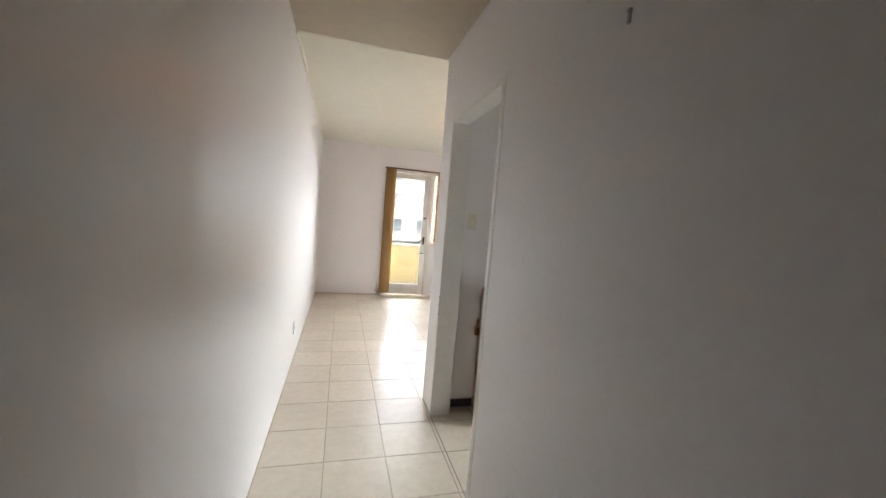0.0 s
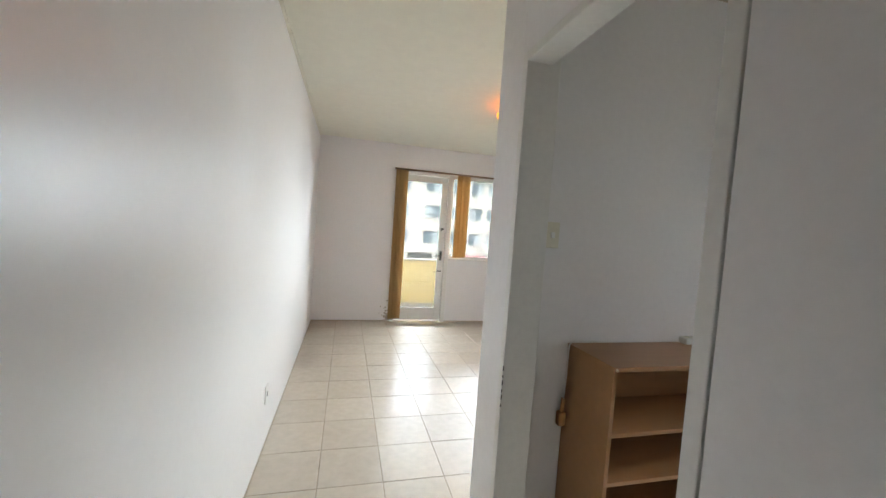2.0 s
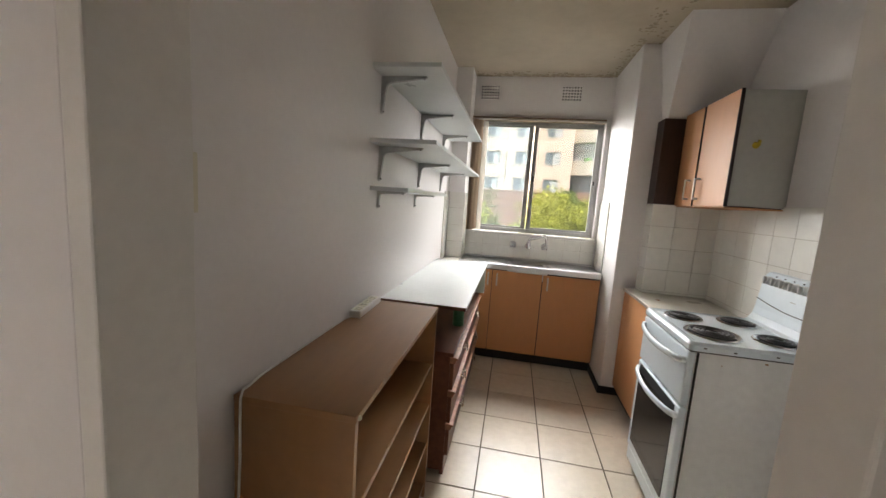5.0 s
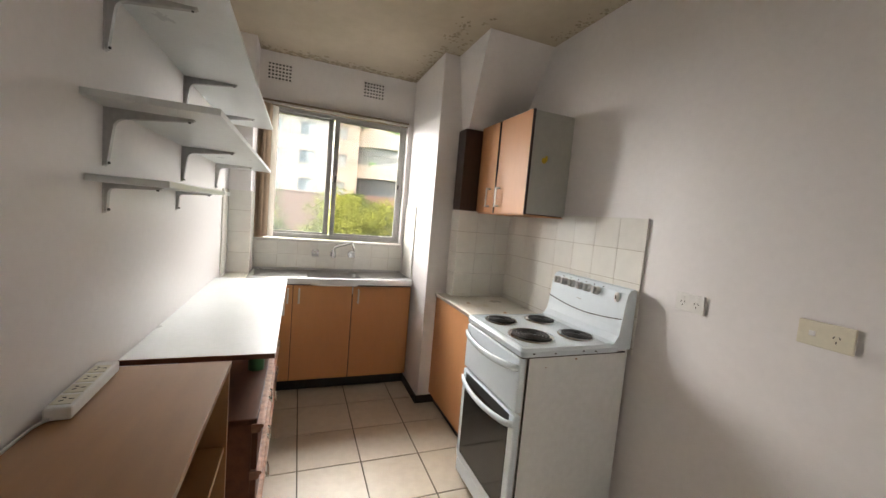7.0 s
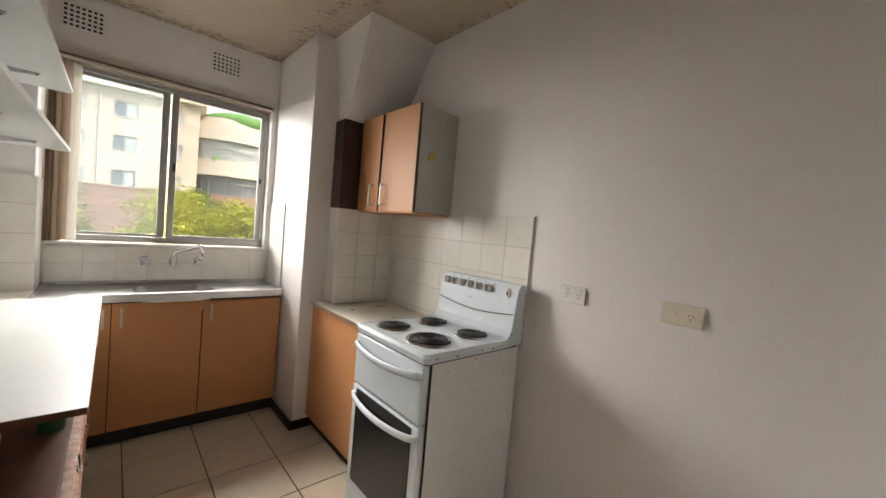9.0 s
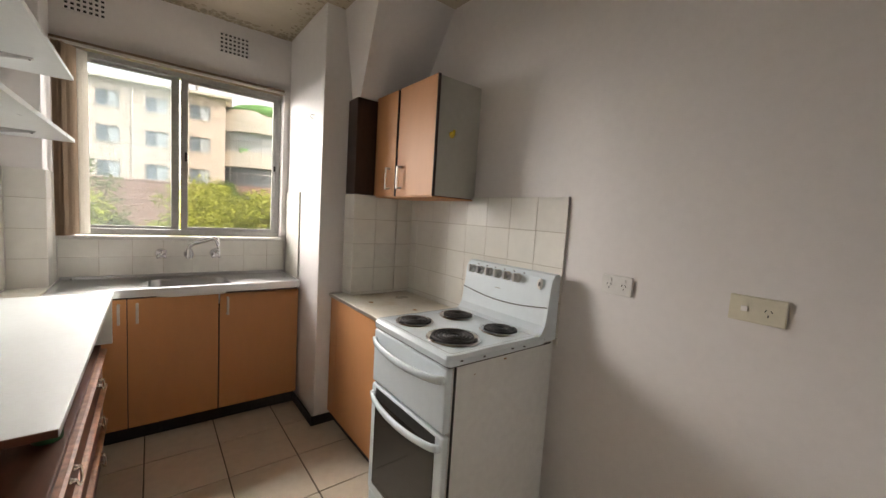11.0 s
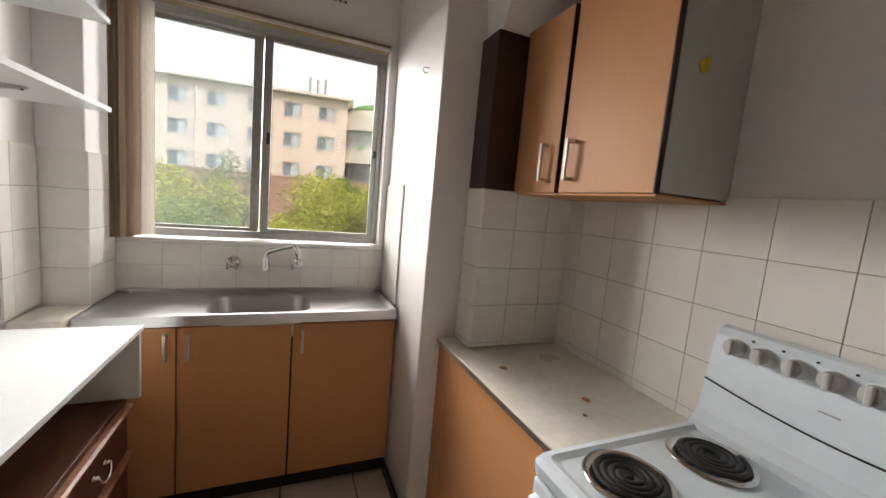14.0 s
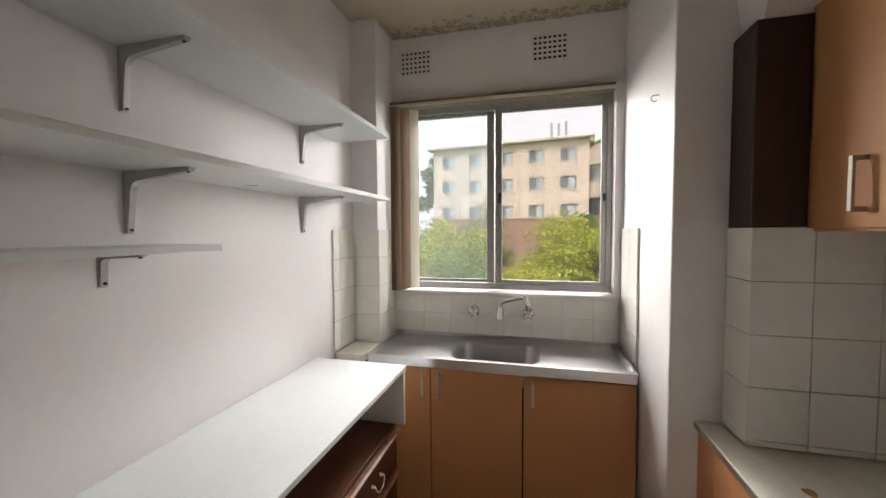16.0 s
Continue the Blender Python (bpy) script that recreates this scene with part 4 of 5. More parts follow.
part("seam", seam, M["black_gap"], back, "thin dark curved seam")
for i in range(6):
    x = 2.705 - 0.06 * i
    kb2 = bmesh.new()
    rod(kb2, (x, 0.974, 1.142), (x, 0.999, 1.146), 0.0215, 0.0185, 20)
    box(kb2, (x - 0.0055, 0.996, 1.127), (x + 0.0055, 1.01, 1.165), 0.003)
    part("knob", kb2, M["knob"], back, "round pale grey control knob")
    dot = bmesh.new()
    rod(dot, (x - 0.029, 0.964, 1.168), (x - 0.029, 0.971, 1.169), 0.0025, seg=8)
    part("pilot_dot", dot, M["black_gap"], back)
bd2 = bmesh.new()
prism(bd2, [(2.275 + 0.013 * math.cos(a), 1.137 + 0.024 * math.sin(a)) for a in np.linspace(0, 2 * math.pi, 25)[:-1]], "y", 0.976, 0.984)
prism(bd2, [(2.275 + 0.006 * math.cos(a), 1.137 + 0.015 * math.sin(a)) for a in np.linspace(0, 2 * math.pi, 17)[:-1]], "y", 0.984, 0.987)
badge = part("badge", bd2, M["white_plastic"], back, "small oval badge")
bi = bmesh.new()
prism(bi, [(2.275 + 0.0035 * math.cos(a) , 1.137 + 0.011 * math.sin(a)) for a in np.linspace(0, 2 * math.pi, 13)[:-1]], "y", 0.9865, 0.988)
part("badge_mark", bi, M["black_gap"], badge, "dark oval mark")
part("marking", bx(((2.50, 0.981, 1.072), (2.535, 0.9845, 1.077))), M["alu"], back, "unreadable grey lettering")


def stove_door(z0, z1, glass):
    y = SF - 0.02
    bm = bx(((S0 + 0.008, y, z0), (S1 - 0.008, SF + 0.012, z1)), bevel=0.009, seg=3)
    d = part("oven_door" if glass else "grill_door", bm, M["enamel"], sv)
    if glass:
        g = bmesh.new()
        prism(g, rounded((S0 + S1) / 2, (z0 + z1) / 2 - 0.006, (S1 - S0) / 2 - 0.05, (z1 - z0) / 2 - 0.052, 0.012, 4), "y", SF + 0.008, SF + 0.0145)
        part("oven_glass", g, M["dark_glass"], d, "dark oven window")
        part("vent_gap", bx(((S0 + 0.05, SF + 0.006, z1 - 0.08), (S1 - 0.05, SF + 0.0135, z1 - 0.012))), M["black_gap"], d)
    h = bmesh.new()
    zz = z1 - 0.045
    pts = [(S0 + 0.03 + (S1 - S0 - 0.06) * i / 24, SF + 0.016 + 0.036 * math.sin(math.pi * i / 24) ** 0.5, zz - 0.012 * math.sin(math.pi * i / 24)) for i in range(25)]
    tube(h, pts, 0.0095, 10, flat=1.6)
    for i in (0, 24):
        rod(h, (pts[i][0], SF + 0.005, zz), (pts[i][0], SF + 0.024, zz), 0.016, 0.014, 14)
    part("handle", h, M["enamel"], d, "bowed white door handle", smooth=True)


stove_door(0.645, 0.884, False)
stove_door(0.13, 0.635, True)
part("storage_drawer", bx(((S0 + 0.008, SF - 0.02, 0.045), (S1 - 0.008, SF + 0.006, 0.124)), bevel=0.006), M["enamel"], sv)
for x, y, z, w in ((0, 1.22, 0.868, 0.012), (0, 1.38, 0.84, 0.006)):
    part("chip", bx(((S0 + 0.0045, y, z), (S0 + 0.0072, y + w, z + w * 0.5)), bevel=0.001), M["rust"], sv, "chipped paint spot")
for i, y in enumerate((1.12, 1.19, 1.34, 1.45)):
    part("chip", bx(((S0 - 0.0028, y, 0.901 + 0.004 * (i % 2)), (S0 + 0.0005, y + 0.012, 0.906 + 0.004 * (i % 2))), bevel=0.001), M["rubber"], sv, "chipped enamel spot")


# ---- sockets, switches, vents and small things ----
def socket(x, z, w, h, material, two, label):
    s = thing("power_socket", (x, 0.893, z), label, "socket", "wall sockets")
    p0 = part("plate", bx(((x - w / 2, 0.8885, z - h / 2), (x + w / 2, 0.8975, z + h / 2)), bevel=0.003), material, s)
    for cx2 in ((x - w * 0.24, x + w * 0.24) if two else (x - w * 0.2,)):
        hole = bmesh.new()
        for dx, dz, tilt in ((-0.007, 0.002, 0.5), (0.007, 0.002, -0.5), (0, -0.012, 0)):
            m = Matrix.Translation((cx2 + dx, 0.8975, z + dz)) @ Matrix.Rotation(tilt, 4, "Y") @ Matrix.Diagonal((0.0025, 0.0016, 0.008, 1))
            bmesh.ops.create_cube(hole, size=1.0, matrix=m)
        part("pin_holes", hole, M["black_gap"], p0)
    for cx2 in ((x - w * 0.24, x + w * 0.24) if two else (x + w * 0.22,)):
        part("rocker", bx(((cx2 - 0.008, 0.8975, z + (0.012 if two else -0.008)), (cx2 + 0.008, 0.902, z + (0.026 if two else 0.008))), bevel=0.002), M["white_plastic"], p0)
    return s


socket(1.986, 1.18, 0.118, 0.074, M["white_plastic"], True, "white double power socket on the kitchen wall")
socket(1.562, 1.183, 0.135, 0.078, M["plastic"], False, "cream single power socket with switch, slightly yellowed")
sw = thing("light_switch", (1.18, 2.88, 1.43), "cream light switch on the kitchen wall", "switch")
part("plate", bx(((1.147, 2.872, 1.375), (1.213, 2.8815, 1.49)), bevel=0.003), M["plastic"], sw)
part("rocker", bx(((1.171, 2.866, 1.42), (1.189, 2.872, 1.445)), bevel=0.002), M["white_plastic"], sw)
hs = thing("power_socket", (-0.126, 3.84, 0.33), "small grey-white socket low on the hall wall", "socket", "wall sockets")
part("plate", bx(((-0.1295, 3.80, 0.28), (-0.121, 3.87, 0.39)), bevel=0.003), M["white_plastic"], hs)
part("pin_holes", bx(((-0.1212, 3.825, 0.32), (-0.1203, 3.845, 0.35))), M["black_gap"], hs)


def vent(y0, y1, z0, z1):
    v = thing("wall_vent", (4.295, (y0 + y1) / 2, z0), "cream perforated plaster vent above the window", "vent", "wall vents")
    # A black plate close behind the grille paints the shade inside its holes.
    part("backing", bx(((4.306, y0 + 0.001, z0 + 0.001), (4.312, y1 - 0.001, z1 - 0.001))), M["black_gap"], v, "black plate giving the grille's holes their shade")
    nx, nz = 7, 5
    sy, szz = (y1 - y0) / nx, (z1 - z0) / nz
    g = bmesh.new()
    for i in range(nx + 1):
        c = y0 + sy * i
        box(g, (4.292, max(y0, c - sy * 0.2), z0), (4.303, min(y1, c + sy * 0.2), z1))
    for i in range(nz + 1):
        c = z0 + szz * i
        box(g, (4.2925, y0, max(z0, c - szz * 0.2)), (4.3025, y1, min(z1, c + szz * 0.2)))
    part("grille", g, M["wall"], v)


vent(2.504, 2.68, 2.403, 2.535)
vent(1.761, 1.937, 2.403, 2.535)

hk = bmesh.new()
tube(hk, [(3.715, 1.487, 1.985), (3.715, 1.503, 1.985)] + [(3.715, 1.503 + 0.011 * math.sin(a), 1.974 + 0.011 * math.cos(a)) for a in np.linspace(0.2, 4.0, 12)], 0.0022, 6)
solid("cup_hook", hk, M["alu"], "small bent metal hook on the white column", "hook", smooth=True)
nl = bmesh.new()
rod(nl, (0.946, 1.11, 2.02), (0.936, 1.11, 2.02), 0.008, 0.006, 12)
box(nl, (0.939, 1.104, 1.985), (0.9455, 1.116, 2.02), 0.002)
solid("wall_hook", nl, M["bracket"], "small grey hook high on the hall wall", "hook")

ps = thing("power_strip", (1.93, 2.79, 0.946), "white four-outlet power strip lying on the bookcase", "power strip")
m_ps = Matrix.Translation((2.048, 2.851, 0.946)) @ Matrix.Rotation(radians(2), 4, "Z")


def turned(bm, m):
    bmesh.ops.transform(bm, matrix=m, verts=bm.verts)
    return bm


body = part("body", turned(bx(((-0.125, -0.024, 0.001), (0.13, 0.024, 0.031)), bevel=0.005), m_ps), M["white_plastic"], ps)
for i in range(4):
    x = -0.09 + 0.055 * i
    part("outlet", turned(bx(((x - 0.022, -0.018, 0.0305), (x + 0.022, 0.018, 0.0325)), bevel=0.002), m_ps), M["plastic"], body)
    g = bmesh.new()
    for dx, dy, tilt in ((-0.007, 0.004, 0.5), (0.007, 0.004, -0.5), (0, -0.01, 0)):
        bmesh.ops.create_cube(g, size=1.0, matrix=Matrix.Translation((x + dx, dy, 0.0326)) @ Matrix.Rotation(tilt, 4, "Z") @ Matrix.Diagonal((0.0025, 0.008, 0.0012, 1)))
    part("pin_holes", turned(g, m_ps), M["black_gap"], body)
cd = thing("extension_cable", (1.29, 2.83, 0.55), "white power cord hanging beside the bookcase with a tan plug", "cord")
bm = bmesh.new()
pts = [(1.925, 2.858, 0.953), (1.9, 2.874, 0.9495), (1.7, 2.8775, 0.949), (1.5, 2.8775, 0.949), (1.4, 2.874, 0.9492), (1.345, 2.862, 0.953), (1.315, 2.857, 0.957), (1.298, 2.85, 0.945),
       (1.294, 2.848, 0.90), (1.294, 2.848, 0.8), (1.29, 2.848, 0.72), (1.288, 2.848, 0.66)]
tube(bm, pts, 0.003, 8)
part("cable", bm, M["white_plastic"], cd, smooth=True)
bm = bmesh.new()
tube(bm, [(1.288, 2.848, 0.70), (1.287, 2.848, 0.66), (1.285, 2.848, 0.63)], 0.009, 10)
box(bm, (1.266, 2.832, 0.575), (1.302, 2.866, 0.64), 0.008)
part("plug", bm, M["tan_plug"], cd, "tan plastic plug")

# dark vinyl skirting round the column and kick line
structure("baseboard_kitchen", bx(((3.576, 1.345, 0), (3.586, 1.495, 0.06)), ((3.586, 1.486, 0), (3.975, 1.495, 0.06)), ((1.047, 0.8885, 0), (2.2, 0.896, 0.06)),
                                  ((1.085, 2.873, 0), (1.30, 2.881, 0.06))), M["skirting"], "black vinyl skirting", "baseboard")


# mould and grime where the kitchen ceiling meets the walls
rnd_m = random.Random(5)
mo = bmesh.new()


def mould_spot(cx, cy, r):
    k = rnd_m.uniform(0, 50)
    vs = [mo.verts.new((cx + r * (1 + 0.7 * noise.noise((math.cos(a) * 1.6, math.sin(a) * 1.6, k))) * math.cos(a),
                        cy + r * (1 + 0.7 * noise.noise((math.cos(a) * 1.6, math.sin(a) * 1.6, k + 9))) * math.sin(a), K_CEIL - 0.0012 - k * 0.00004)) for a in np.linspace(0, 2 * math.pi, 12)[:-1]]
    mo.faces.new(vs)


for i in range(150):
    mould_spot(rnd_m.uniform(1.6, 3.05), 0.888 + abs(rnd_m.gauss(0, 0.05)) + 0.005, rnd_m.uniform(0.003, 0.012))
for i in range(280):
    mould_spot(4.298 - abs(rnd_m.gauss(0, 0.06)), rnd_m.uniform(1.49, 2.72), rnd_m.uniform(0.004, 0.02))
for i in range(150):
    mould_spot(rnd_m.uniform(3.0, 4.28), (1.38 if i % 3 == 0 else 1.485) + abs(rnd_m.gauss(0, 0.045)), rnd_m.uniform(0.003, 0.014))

# damp stain at the foot of the wall beside the balcony door
def wall_spot(cx, cz, r):
    k = rnd_m.uniform(0, 50)
    vs = [mo.verts.new((cx + r * (1 + 0.7 * noise.noise((math.cos(a) * 1.6, math.sin(a) * 1.6, k))) * math.cos(a), 6.9608,
                        cz + r * (1 + 0.7 * noise.noise((math.cos(a) * 1.6, math.sin(a) * 1.6, k + 9))) * math.sin(a))) for a in np.linspace(0, 2 * math.pi, 12)[:-1]]
    mo.faces.new(vs)


for i in range(45):
    wall_spot(0.975 - abs(rnd_m.gauss(0, 0.05)), 0.02 + abs(rnd_m.gauss(0, 0.09)), rnd_m.uniform(0.004, 0.016))
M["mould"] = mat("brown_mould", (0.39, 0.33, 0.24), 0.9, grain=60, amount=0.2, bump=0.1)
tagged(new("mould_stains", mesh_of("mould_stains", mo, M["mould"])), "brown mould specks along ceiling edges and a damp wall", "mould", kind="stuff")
# ---- ceiling light in the living room ----
amber = bpy.data.materials.new("lit_amber_glass")
amber.use_nodes = True
ab = amber.node_tree.nodes["Principled BSDF"]
ab.inputs["Base Color"].default_value = (0.6, 0.18, 0.015, 1)
ab.inputs["Roughness"].default_value = 0.25
ab.inputs["Emission Color"].default_value = (1.0, 0.27, 0.015, 1)
ab.inputs["Emission Strength"].default_value = 0.09
lm = thing("ceiling_light", (1.86, 4.68, 2.63), "amber glass bowl ceiling light, lit", "ceiling light")
bw = bmesh.new()
n_ring = 28
prev = None
for i in range(9):
    a = radians(10 + 80 * i / 8)
    rr, zz = 0.265 * math.sin(a), 2.545 - 0.115 * math.cos(a) * 1.0
    cur = [bw.verts.new((1.86 + rr * math.cos(2 * math.pi * k / n_ring), 4.68 + rr * math.sin(2 * math.pi * k / n_ring), zz)) for k in range(n_ring)]
    if prev:
        skin(bw, prev, cur)
    else:
        bw.faces.new(cur[::-1])
    prev = cur
part("bowl", bw, amber, lm, "amber glass bowl", smooth=True)
cn2 = bmesh.new()
rod(cn2, (1.86, 4.68, 2.632), (1.86, 4.68, 2.60), 0.06, 0.05, 20)
rod(cn2, (1.86, 4.68, 2.60), (1.86, 4.68, 2.43), 0.008, 0.008, 10)
part("ceiling_mount", cn2, M["white_plastic"], lm)


# ---- outside ----
GROUND = -3.0
structure("ground", bx(((-900, -900, GROUND - 0.5), (900, 900, GROUND))), M["grass"], "lawn and earth below the flats", "ground")
structure("road", bx(((-60, 24, GROUND), (120, 39.5, GROUND + 0.02))), M["asphalt"], "asphalt parking court", "road")

bal = thing("balcony", (2.3, 7.9, -0.2), "concrete balcony with a yellow rendered parapet", "balcony", kind="structure")
part("slab", bx(((0.2, 7.16, -0.25), (4.65, 8.62, -0.03)), bevel=0.005), M["concrete"], bal)
part("parapet", bx(((0.2, 8.5, -0.03), (4.65, 8.62, 0.80)), ((0.2, 7.16, -0.03), (0.32, 8.5, 0.80)), bevel=0.006), M["yellow_wall"], bal)
part("coping", bx(((0.18, 8.48, 0.80), (4.65, 8.64, 0.83)), ((0.18, 7.16, 0.80), (0.34, 8.48, 0.83)), bevel=0.006), M["render_white"], bal)


def facade_wall(to, u0, u1, z0, z1, openings, thick):
    """A wall pierced by openings (u0, u1, z0, z1) that stand in rows; to(u, depth, z) gives the place."""
    bm = bmesh.new()
    rows_z = sorted({(o[2], o[3]) for o in openings})
    cuts = []
    z = z0
    for a, b in rows_z:
        cuts.append((u0, u1, z, a))
        u = u0
        for o in sorted(o for o in openings if (o[2], o[3]) == (a, b)):
            cuts.append((u, o[0], a, b))
            u = o[1]
        cuts.append((u, u1, a, b))
        z = b
    cuts.append((u0, u1, z, z1))
    for a, b, c, d in cuts:
        p0, p1 = to(a, 0, c), to(b, thick, d)
        box(bm, [min(i, j) for i, j in zip(p0, p1)], [max(i, j) for i, j in zip(p0, p1)])
    return bm


def span(to, a, b):
    p0, p1 = to(*a), to(*b)
    return [min(i, j) for i, j in zip(p0, p1)], [max(i, j) for i, j in zip(p0, p1)]


curtain_mat = mat("pale_curtain", (0.5, 0.56, 0.58), 0.8, grain=30, amount=0.1, bump=0.0)


def far_window(parent, to, u0, u1, z0, z1, flip):
    w = part("window", bx(span(to, (u0, 0.10, z0), (u0 + 0.05, 0.16, z1)), span(to, (u1 - 0.05, 0.10, z0), (u1, 0.16, z1)), span(to, (u0 + 0.05, 0.10, z0), (u1 - 0.05, 0.16, z0 + 0.05)),
                          span(to, (u0 + 0.05, 0.10, z1 - 0.05), (u1 - 0.05, 0.16, z1)), span(to, ((u0 + u1) / 2 - 0.03, 0.09, z0 + 0.05), ((u0 + u1) / 2 + 0.03, 0.15, z1 - 0.05))),
             M["alu"], parent)
    mid = (u0 + u1) / 2
    part("pane", bx(span(to, (u0 + 0.05, 0.13, z0 + 0.05), (mid - 0.03, 0.14, z1 - 0.05))), curtain_mat if flip else M["glass_far"], w)
    part("pane", bx(span(to, (mid + 0.03, 0.13, z0 + 0.05), (u1 - 0.05, 0.14, z1 - 0.05))), M["glass_far"] if flip else curtain_mat, w)
    part("sill", bx(span(to, (u0 - 0.05, -0.05, z0 - 0.07), (u1 + 0.05, 0.10, z0))), M["render_white"], w)


# flats opposite the kitchen window
flats = thing("apartment_building", (42, 3, GROUND), "cream rendered four-storey block of flats on a brick base", "building", "blocks of flats")


def east(u, depth, z):
    return (42 + depth, u, z)


cols = [(-1.95, -0.40), (1.13, 2.68), (4.3, 5.8), (7.65, 9.15), (10.7, 12.25)]
ops = [(a, b, z - 1.27, z) for a, b in cols for z in (9.8, 7.02, 4.24)]
part("wall", facade_wall(east, -3.1, 13.3, 2.93, 10.6, ops, 0.3), M["render"], flats)
part("end_wall", bx(((42.3, 13.0, 2.93), (54, 13.3, 10.6)), ((42.3, -3.1, 2.93), (54, -2.8, 10.6)), ((53.7, -2.8, 2.93), (54, 13.0, 10.6))), M["render"], flats)
part("brick_base", bx(((41.9, -3.7, GROUND), (54.1, 13.4, 2.9)), ((41.84, -3.76, 2.78), (54.1, 13.46, 2.93)), ((41.87, -3.7, 1.2), (41.9, 13.4, 1.32)), ((41.87, -3.7, 2.0), (41.9, 13.4, 2.1))), M["brick"], flats, "red brick base")
roof = part("roof", bx(((41.4, -3.6, 10.6), (54.6, 13.9, 10.85)), bevel=0.03), M["render_white"], flats)
for y in (0.0, -0.75, 0.75):
    bm = bmesh.new()
    rod(bm, (45, y, 10.85), (45, y, 13.0 + 0.2 * abs(y)), 0.13, 0.13, 12)
    part("flue_pipe", bm, M["alu"], roof, "tall grey flue pipe")
for y in (3.5, 10.0):
    bm = bmesh.new()
    rod(bm, (41.93, y, 2.93), (41.93, y, 10.6), 0.06, 0.06, 10)
    part("downpipe", bm, M["render_white"], flats)
for a, b, c, d in ops:
    far_window(flats, east, a, b, c, d, True)
flats.rotation_euler.z = radians(-8)

# rounded white balconies at the corner of those flats
bay = thing("balcony_tower", (44, -7.0, GROUND), "rounded white balconies stacked at the corner of the flats", "balcony tower")


def drum(r, z0, z1, seg=28, x=44.6, y=-6.35):
    bm = bmesh.new()
    rod(bm, (x, y, z0), (x, y, z1), r, r, seg)
    return bm


part("brick_base", drum(4.1, GROUND, 3.1, 40), M["brick"], bay, "red brick base")
part("core", drum(3.2, 3.1, 4.86, 40), M["glass_far"], bay, "dark open storey set back")
part("core", drum(3.55, 6.3, 8.1, 40), curtain_mat, bay, "pale curtained glazing")
part("core", drum(3.0, 9.7, 10.3, 40), M["render_white"], bay, "white top storey wall")
for z0, z1 in ((4.86, 6.3), (8.1, 9.7)):
    part("parapet", drum(4.0, z0, z1, 40), M["render_white"], bay, "white curved parapet")
for z0, z1 in ((3.1, 4.25), (6.3, 7.3)):
    for i in range(18):
        a = math.pi / 2 + math.pi * i / 17
        x, y = 44.6 + 3.75 * math.cos(a), -6.35 + 3.75 * math.sin(a)
        bm = bmesh.new()
        rod(bm, (x, y, z0), (x, y, z1 + (0.65 if i % 4 == 0 else 0)), 0.035, 0.035, 6)
        part("railing_post", bm, M["alu"], bay)
    bm = bmesh.new()
    tube(bm, [(44.6 + 3.75 * math.cos(a), -6.35 + 3.75 * math.sin(a), z1) for a in np.linspace(math.pi / 2, 1.5 * math.pi, 25)], 0.05, 6)
    part("top_rail", bm, M["alu"], bay)
green_cloth = mat("green_shade_cloth", (0.14, 0.34, 0.1), 0.8, grain=10, amount=0.1, bump=0.1)
cap2 = bmesh.new()
bmesh.ops.create_uvsphere(cap2, u_segments=24, v_segments=10, radius=1.0, matrix=Matrix.Translation((44.6, -7.0, 10.4)) @ Matrix.Diagonal((3.3, 3.3, 1.0, 1)))
part("awning", cap2, green_cloth, bay, "green shade-cloth awning", smooth=True)
part("planter", bx(((41.1, -4.9, 6.1), (41.6, -4.2, 6.6)), bevel=0.1), green_cloth, bay, "green planter")

# flats opposite the living room
flats2 = thing("apartment_building", (12, 40, GROUND), "white rendered block of flats over dark garages", "building", "blocks of flats")


def north(u, depth, z):
    return (u, 40 + depth, z)


cols2 = [(4.9, 6.5), (8.12, 9.75), (10.4, 12.0), (13.1, 14.45), (15.0, 16.5)]
ops2 = [(a, b, z - 1.3, z) for a, b in cols2 for z in (6.62, 3.93, 1.2)]
part("wall", facade_wall(north, -6.0, 18.6, -1.1, 7.5, ops2, 0.3), M["render_white"], flats2)
part("end_wall", bx(((18.3, 40.3, -1.1), (18.6, 50, 7.5)), ((-6, 40.3, -1.1), (-5.7, 50, 7.5))), M["render_white"], flats2)
part("garage", bx(((-6, 41.5, GROUND), (18.6, 41.7, -1.1)), ((-6, 40.3, -1.25), (18.6, 41.5, -1.1))), M["concrete"], flats2, "shaded grey garage wall")
for x in np.arange(-5.8, 18.6, 3.0):
    part("pillar", bx(((x, 40.05, GROUND), (x + 0.35, 40.4, -1.1))), M["render_white"], flats2)
part("roof", bx(((-6.6, 39.3, 7.5), (19.2, 50.6, 7.75)), bevel=0.03), M["concrete"], flats2, "flat grey roof with wide eaves")
for i, (a, b, c, d) in enumerate(ops2):
    far_window(flats2, north, a, b, c, d, i % 2 == 0)

brick_house = thing("brick_building", (23, 38, GROUND), "orange-red brick building with white string courses", "building")
part("wall", bx(((19.1, 38, GROUND), (32, 48, 6.2))), M["brick"], brick_house)
for z in (2.4, -0.95):
    part("string_course", bx(((19.04, 37.95, z), (32, 38.0, z + 0.12))), M["render_white"], brick_house)
part("roof", bx(((18.6, 37.4, 6.2), (32.5, 48.5, 6.45)), bevel=0.02), M["concrete"], brick_house)

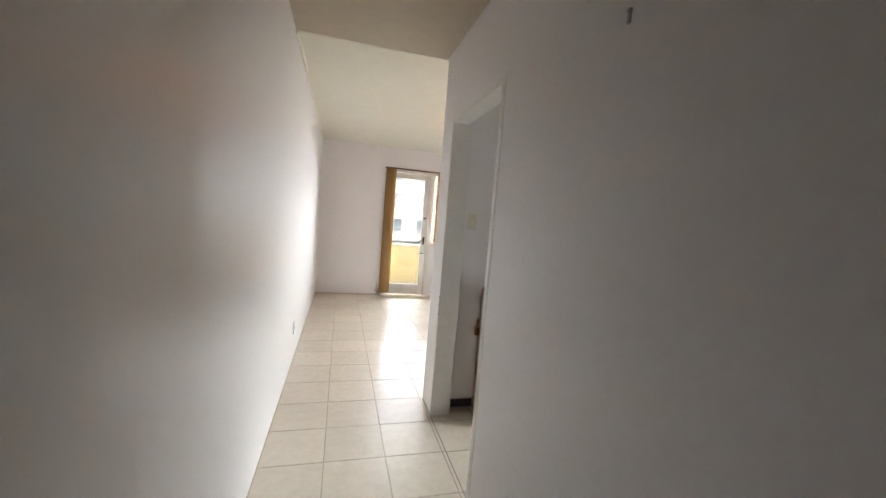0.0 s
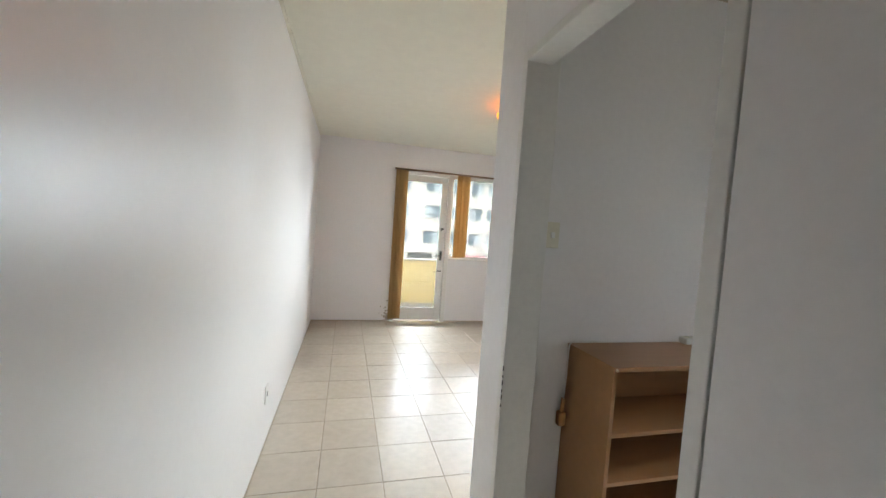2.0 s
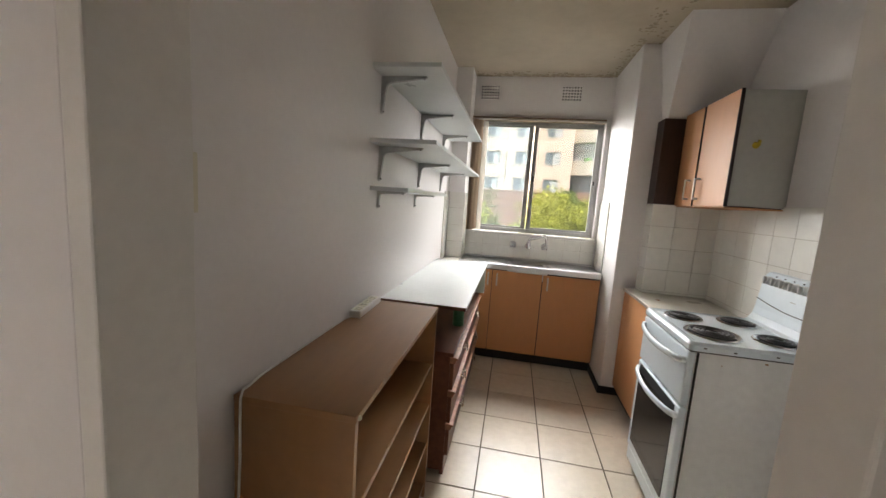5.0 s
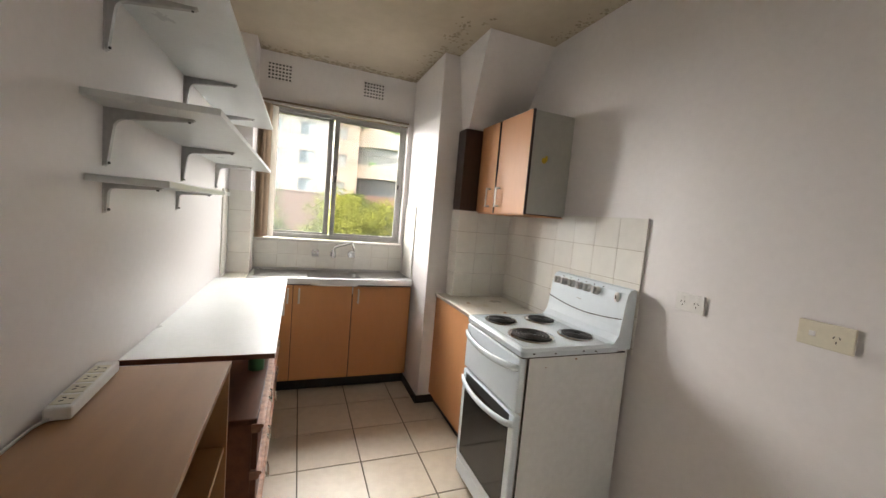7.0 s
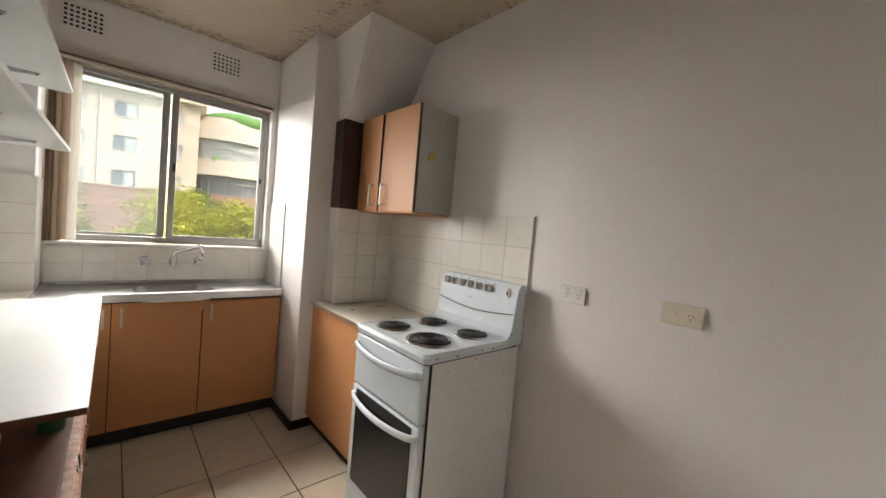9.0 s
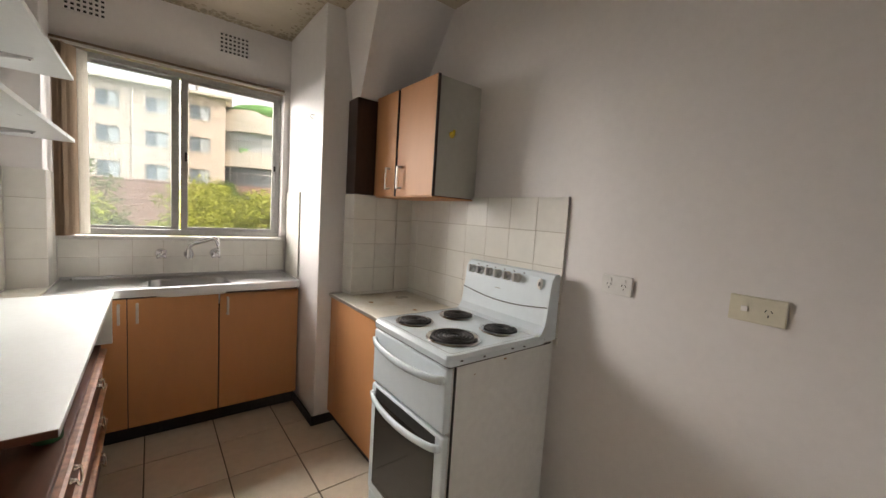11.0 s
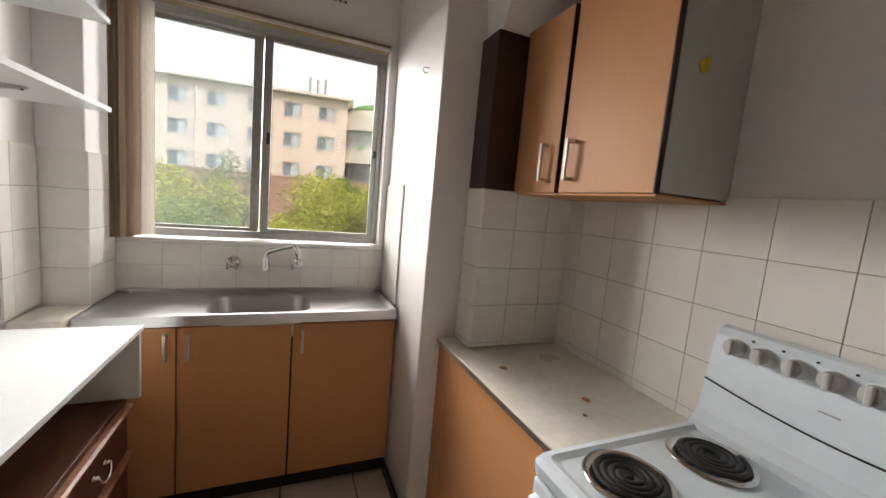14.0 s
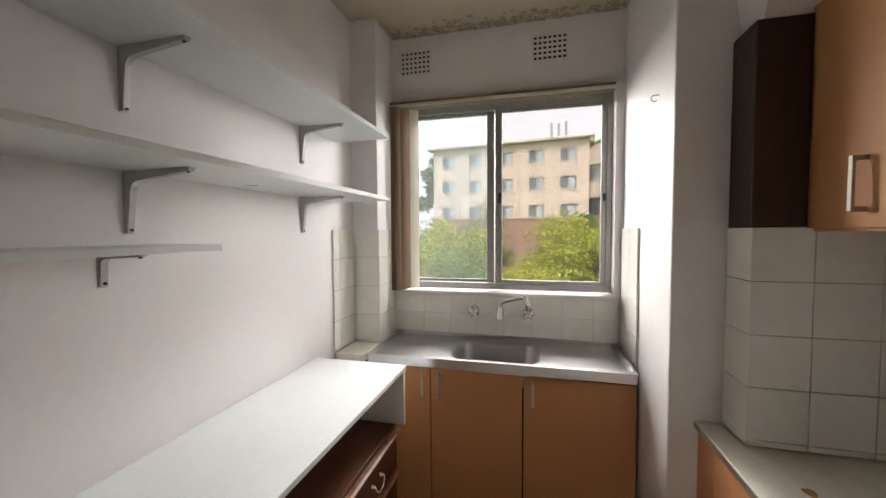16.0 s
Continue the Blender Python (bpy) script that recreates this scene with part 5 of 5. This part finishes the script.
van = thing("parked_van", (13.2, 37, GROUND), "red parked van in the court", "van")
cb = bmesh.new()
prism(cb, [(11.2, -2.65), (15.4, -2.65), (15.45, -2.1), (15.1, -1.85), (14.4, -1.75), (13.9, -1.0), (13.6, -0.93), (11.4, -0.93), (11.2, -1.1)], "y", 36.2, 37.9)
bmesh.ops.bevel(cb, geom=list(cb.edges), offset=0.06, segments=2, affect="EDGES")
part("body", cb, M["car_red"], van)
gb = bmesh.new()
prism(gb, [(12.9, -1.72), (14.2, -1.72), (13.75, -1.12), (12.9, -1.12)], "y", 36.17, 37.93)
part("side_windows", gb, M["glass_far"], van, "dark side windows")
for x in (12.0, 14.6):
    for y in (36.25, 37.65):
        wbm = bmesh.new()
        rod(wbm, (x, y - 0.02, -2.66), (x, y + 0.2, -2.66), 0.33, 0.33, 20)
        wheel = part("wheel", wbm, M["rubber"], van)
        rbm = bmesh.new()
        rod(rbm, (x, y - 0.03, -2.66), (x, y + 0.21, -2.66), 0.2, 0.2, 16)
        part("rim", rbm, M["alu"], wheel)


# ---- planting ----
def plant(name, at, spread, height, count, leaf, material, seed, label, category, lobes=9):
    """A trunk with limbs and a crown of small leaves in uneven lobes; at is its foot."""
    rnd = random.Random(seed)
    t = thing(name, at, label, category, "garden planting")
    tr = bmesh.new()
    base = Vector(at)
    crown = base + Vector((0, 0, height * 0.62))
    tube(tr, [base, base + Vector((0.05, 0.04, height * 0.2)), base + Vector((-0.03, 0.08, height * 0.4)), crown], 0.09, 8)
    centres = []
    for i in range(lobes):
        a = rnd.uniform(0, 2 * math.pi)
        rr = spread * math.sqrt(rnd.random()) * 0.75
        c = base + Vector((rr * math.cos(a), rr * math.sin(a), height * rnd.uniform(0.45, 0.86) - 0.25 * height * (rr / spread) ** 2))
        centres.append((c, spread * rnd.uniform(0.28, 0.48)))
        tube(tr, [base + Vector((0, 0, height * 0.3)), base.lerp(c, 0.6) + Vector((0, 0, height * 0.1)), c], 0.03, 6)
    part("trunk", tr, M["bark"], t)
    verts, faces = [], []
    for i in range(count):
        c, r = centres[i % lobes]
        d = Vector((rnd.gauss(0, 1), rnd.gauss(0, 1), rnd.gauss(0, 1))).normalized()
        p = c + Vector((d.x, d.y, d.z * 0.85)) * r * (rnd.random() ** 0.33) * rnd.uniform(0.8, 1.25)
        u = Vector((rnd.gauss(0, 1), rnd.gauss(0, 1), rnd.gauss(0, 0.6))).normalized()
        v = u.cross(Vector((rnd.gauss(0, 1), rnd.gauss(0, 1), rnd.gauss(0, 1)))).normalized()
        s = leaf * rnd.uniform(0.6, 1.4)
        k = len(verts)
        verts += [p - u * s, p + v * s * 0.42, p + u * s, p - v * s * 0.42]
        faces.append((k, k + 1, k + 2, k + 3))
    me = bpy.data.meshes.new("crown")
    me.from_pydata(verts, [], faces)
    me.materials.append(material)
    ob = new("crown", me)
    ob.parent = t
    ob.matrix_parent_inverse = Matrix.Translation(-Vector(at))
    return t


plant("garden_shrub", (14.0, 4.9, GROUND), 1.9, 5.5, 11000, 0.07, M["leaf_yellow"], 1, "dense yellow-green shrub below the kitchen window", "shrub", 14)
plant("garden_shrub", (14.5, 1.0, GROUND), 1.8, 6.1, 11000, 0.075, M["leaf_yellow"], 2, "tall yellow-green shrub with weeping branches", "shrub", 14)
plant("garden_shrub", (12.8, -0.8, GROUND), 1.7, 5.2, 10000, 0.07, M["leaf_yellow"], 3, "bright green shrub in the garden", "shrub", 13)
plant("garden_shrub", (11.0, 1.9, GROUND), 1.3, 4.35, 7000, 0.055, M["leaf_yellow"], 4, "golden-leaved low shrub beneath the window", "shrub", 12)
plant("garden_shrub", (11.5, 3.6, GROUND), 1.3, 4.4, 7000, 0.06, M["leaf_green"], 5, "dull green shrub in the garden", "shrub", 12)
plant("garden_shrub", (15.0, 8.3, GROUND), 2.0, 5.0, 6000, 0.08, M["leaf_green"], 6, "mid-green shrub in the garden", "shrub", 12)
plant("garden_shrub", (14.0, -3.6, GROUND), 1.9, 4.8, 6000, 0.08, M["leaf_yellow"], 7, "yellow-green shrub in the garden", "shrub", 12)
plant("garden_tree", (21.0, 4.1, GROUND), 1.7, 6.8, 2600, 0.085, M["leaf_green"], 8, "slender grey-green tree in the garden", "tree", 22)
plant("garden_tree", (19.0, -0.3, GROUND), 1.8, 6.4, 7000, 0.08, M["leaf_green"], 9, "green tree beside the brick base", "tree", 12)
plant("garden_tree", (62.0, 17.5, GROUND), 4.0, 20.0, 6000, 0.3, M["leaf_green"], 10, "tall tree behind the flats", "tree", 14)
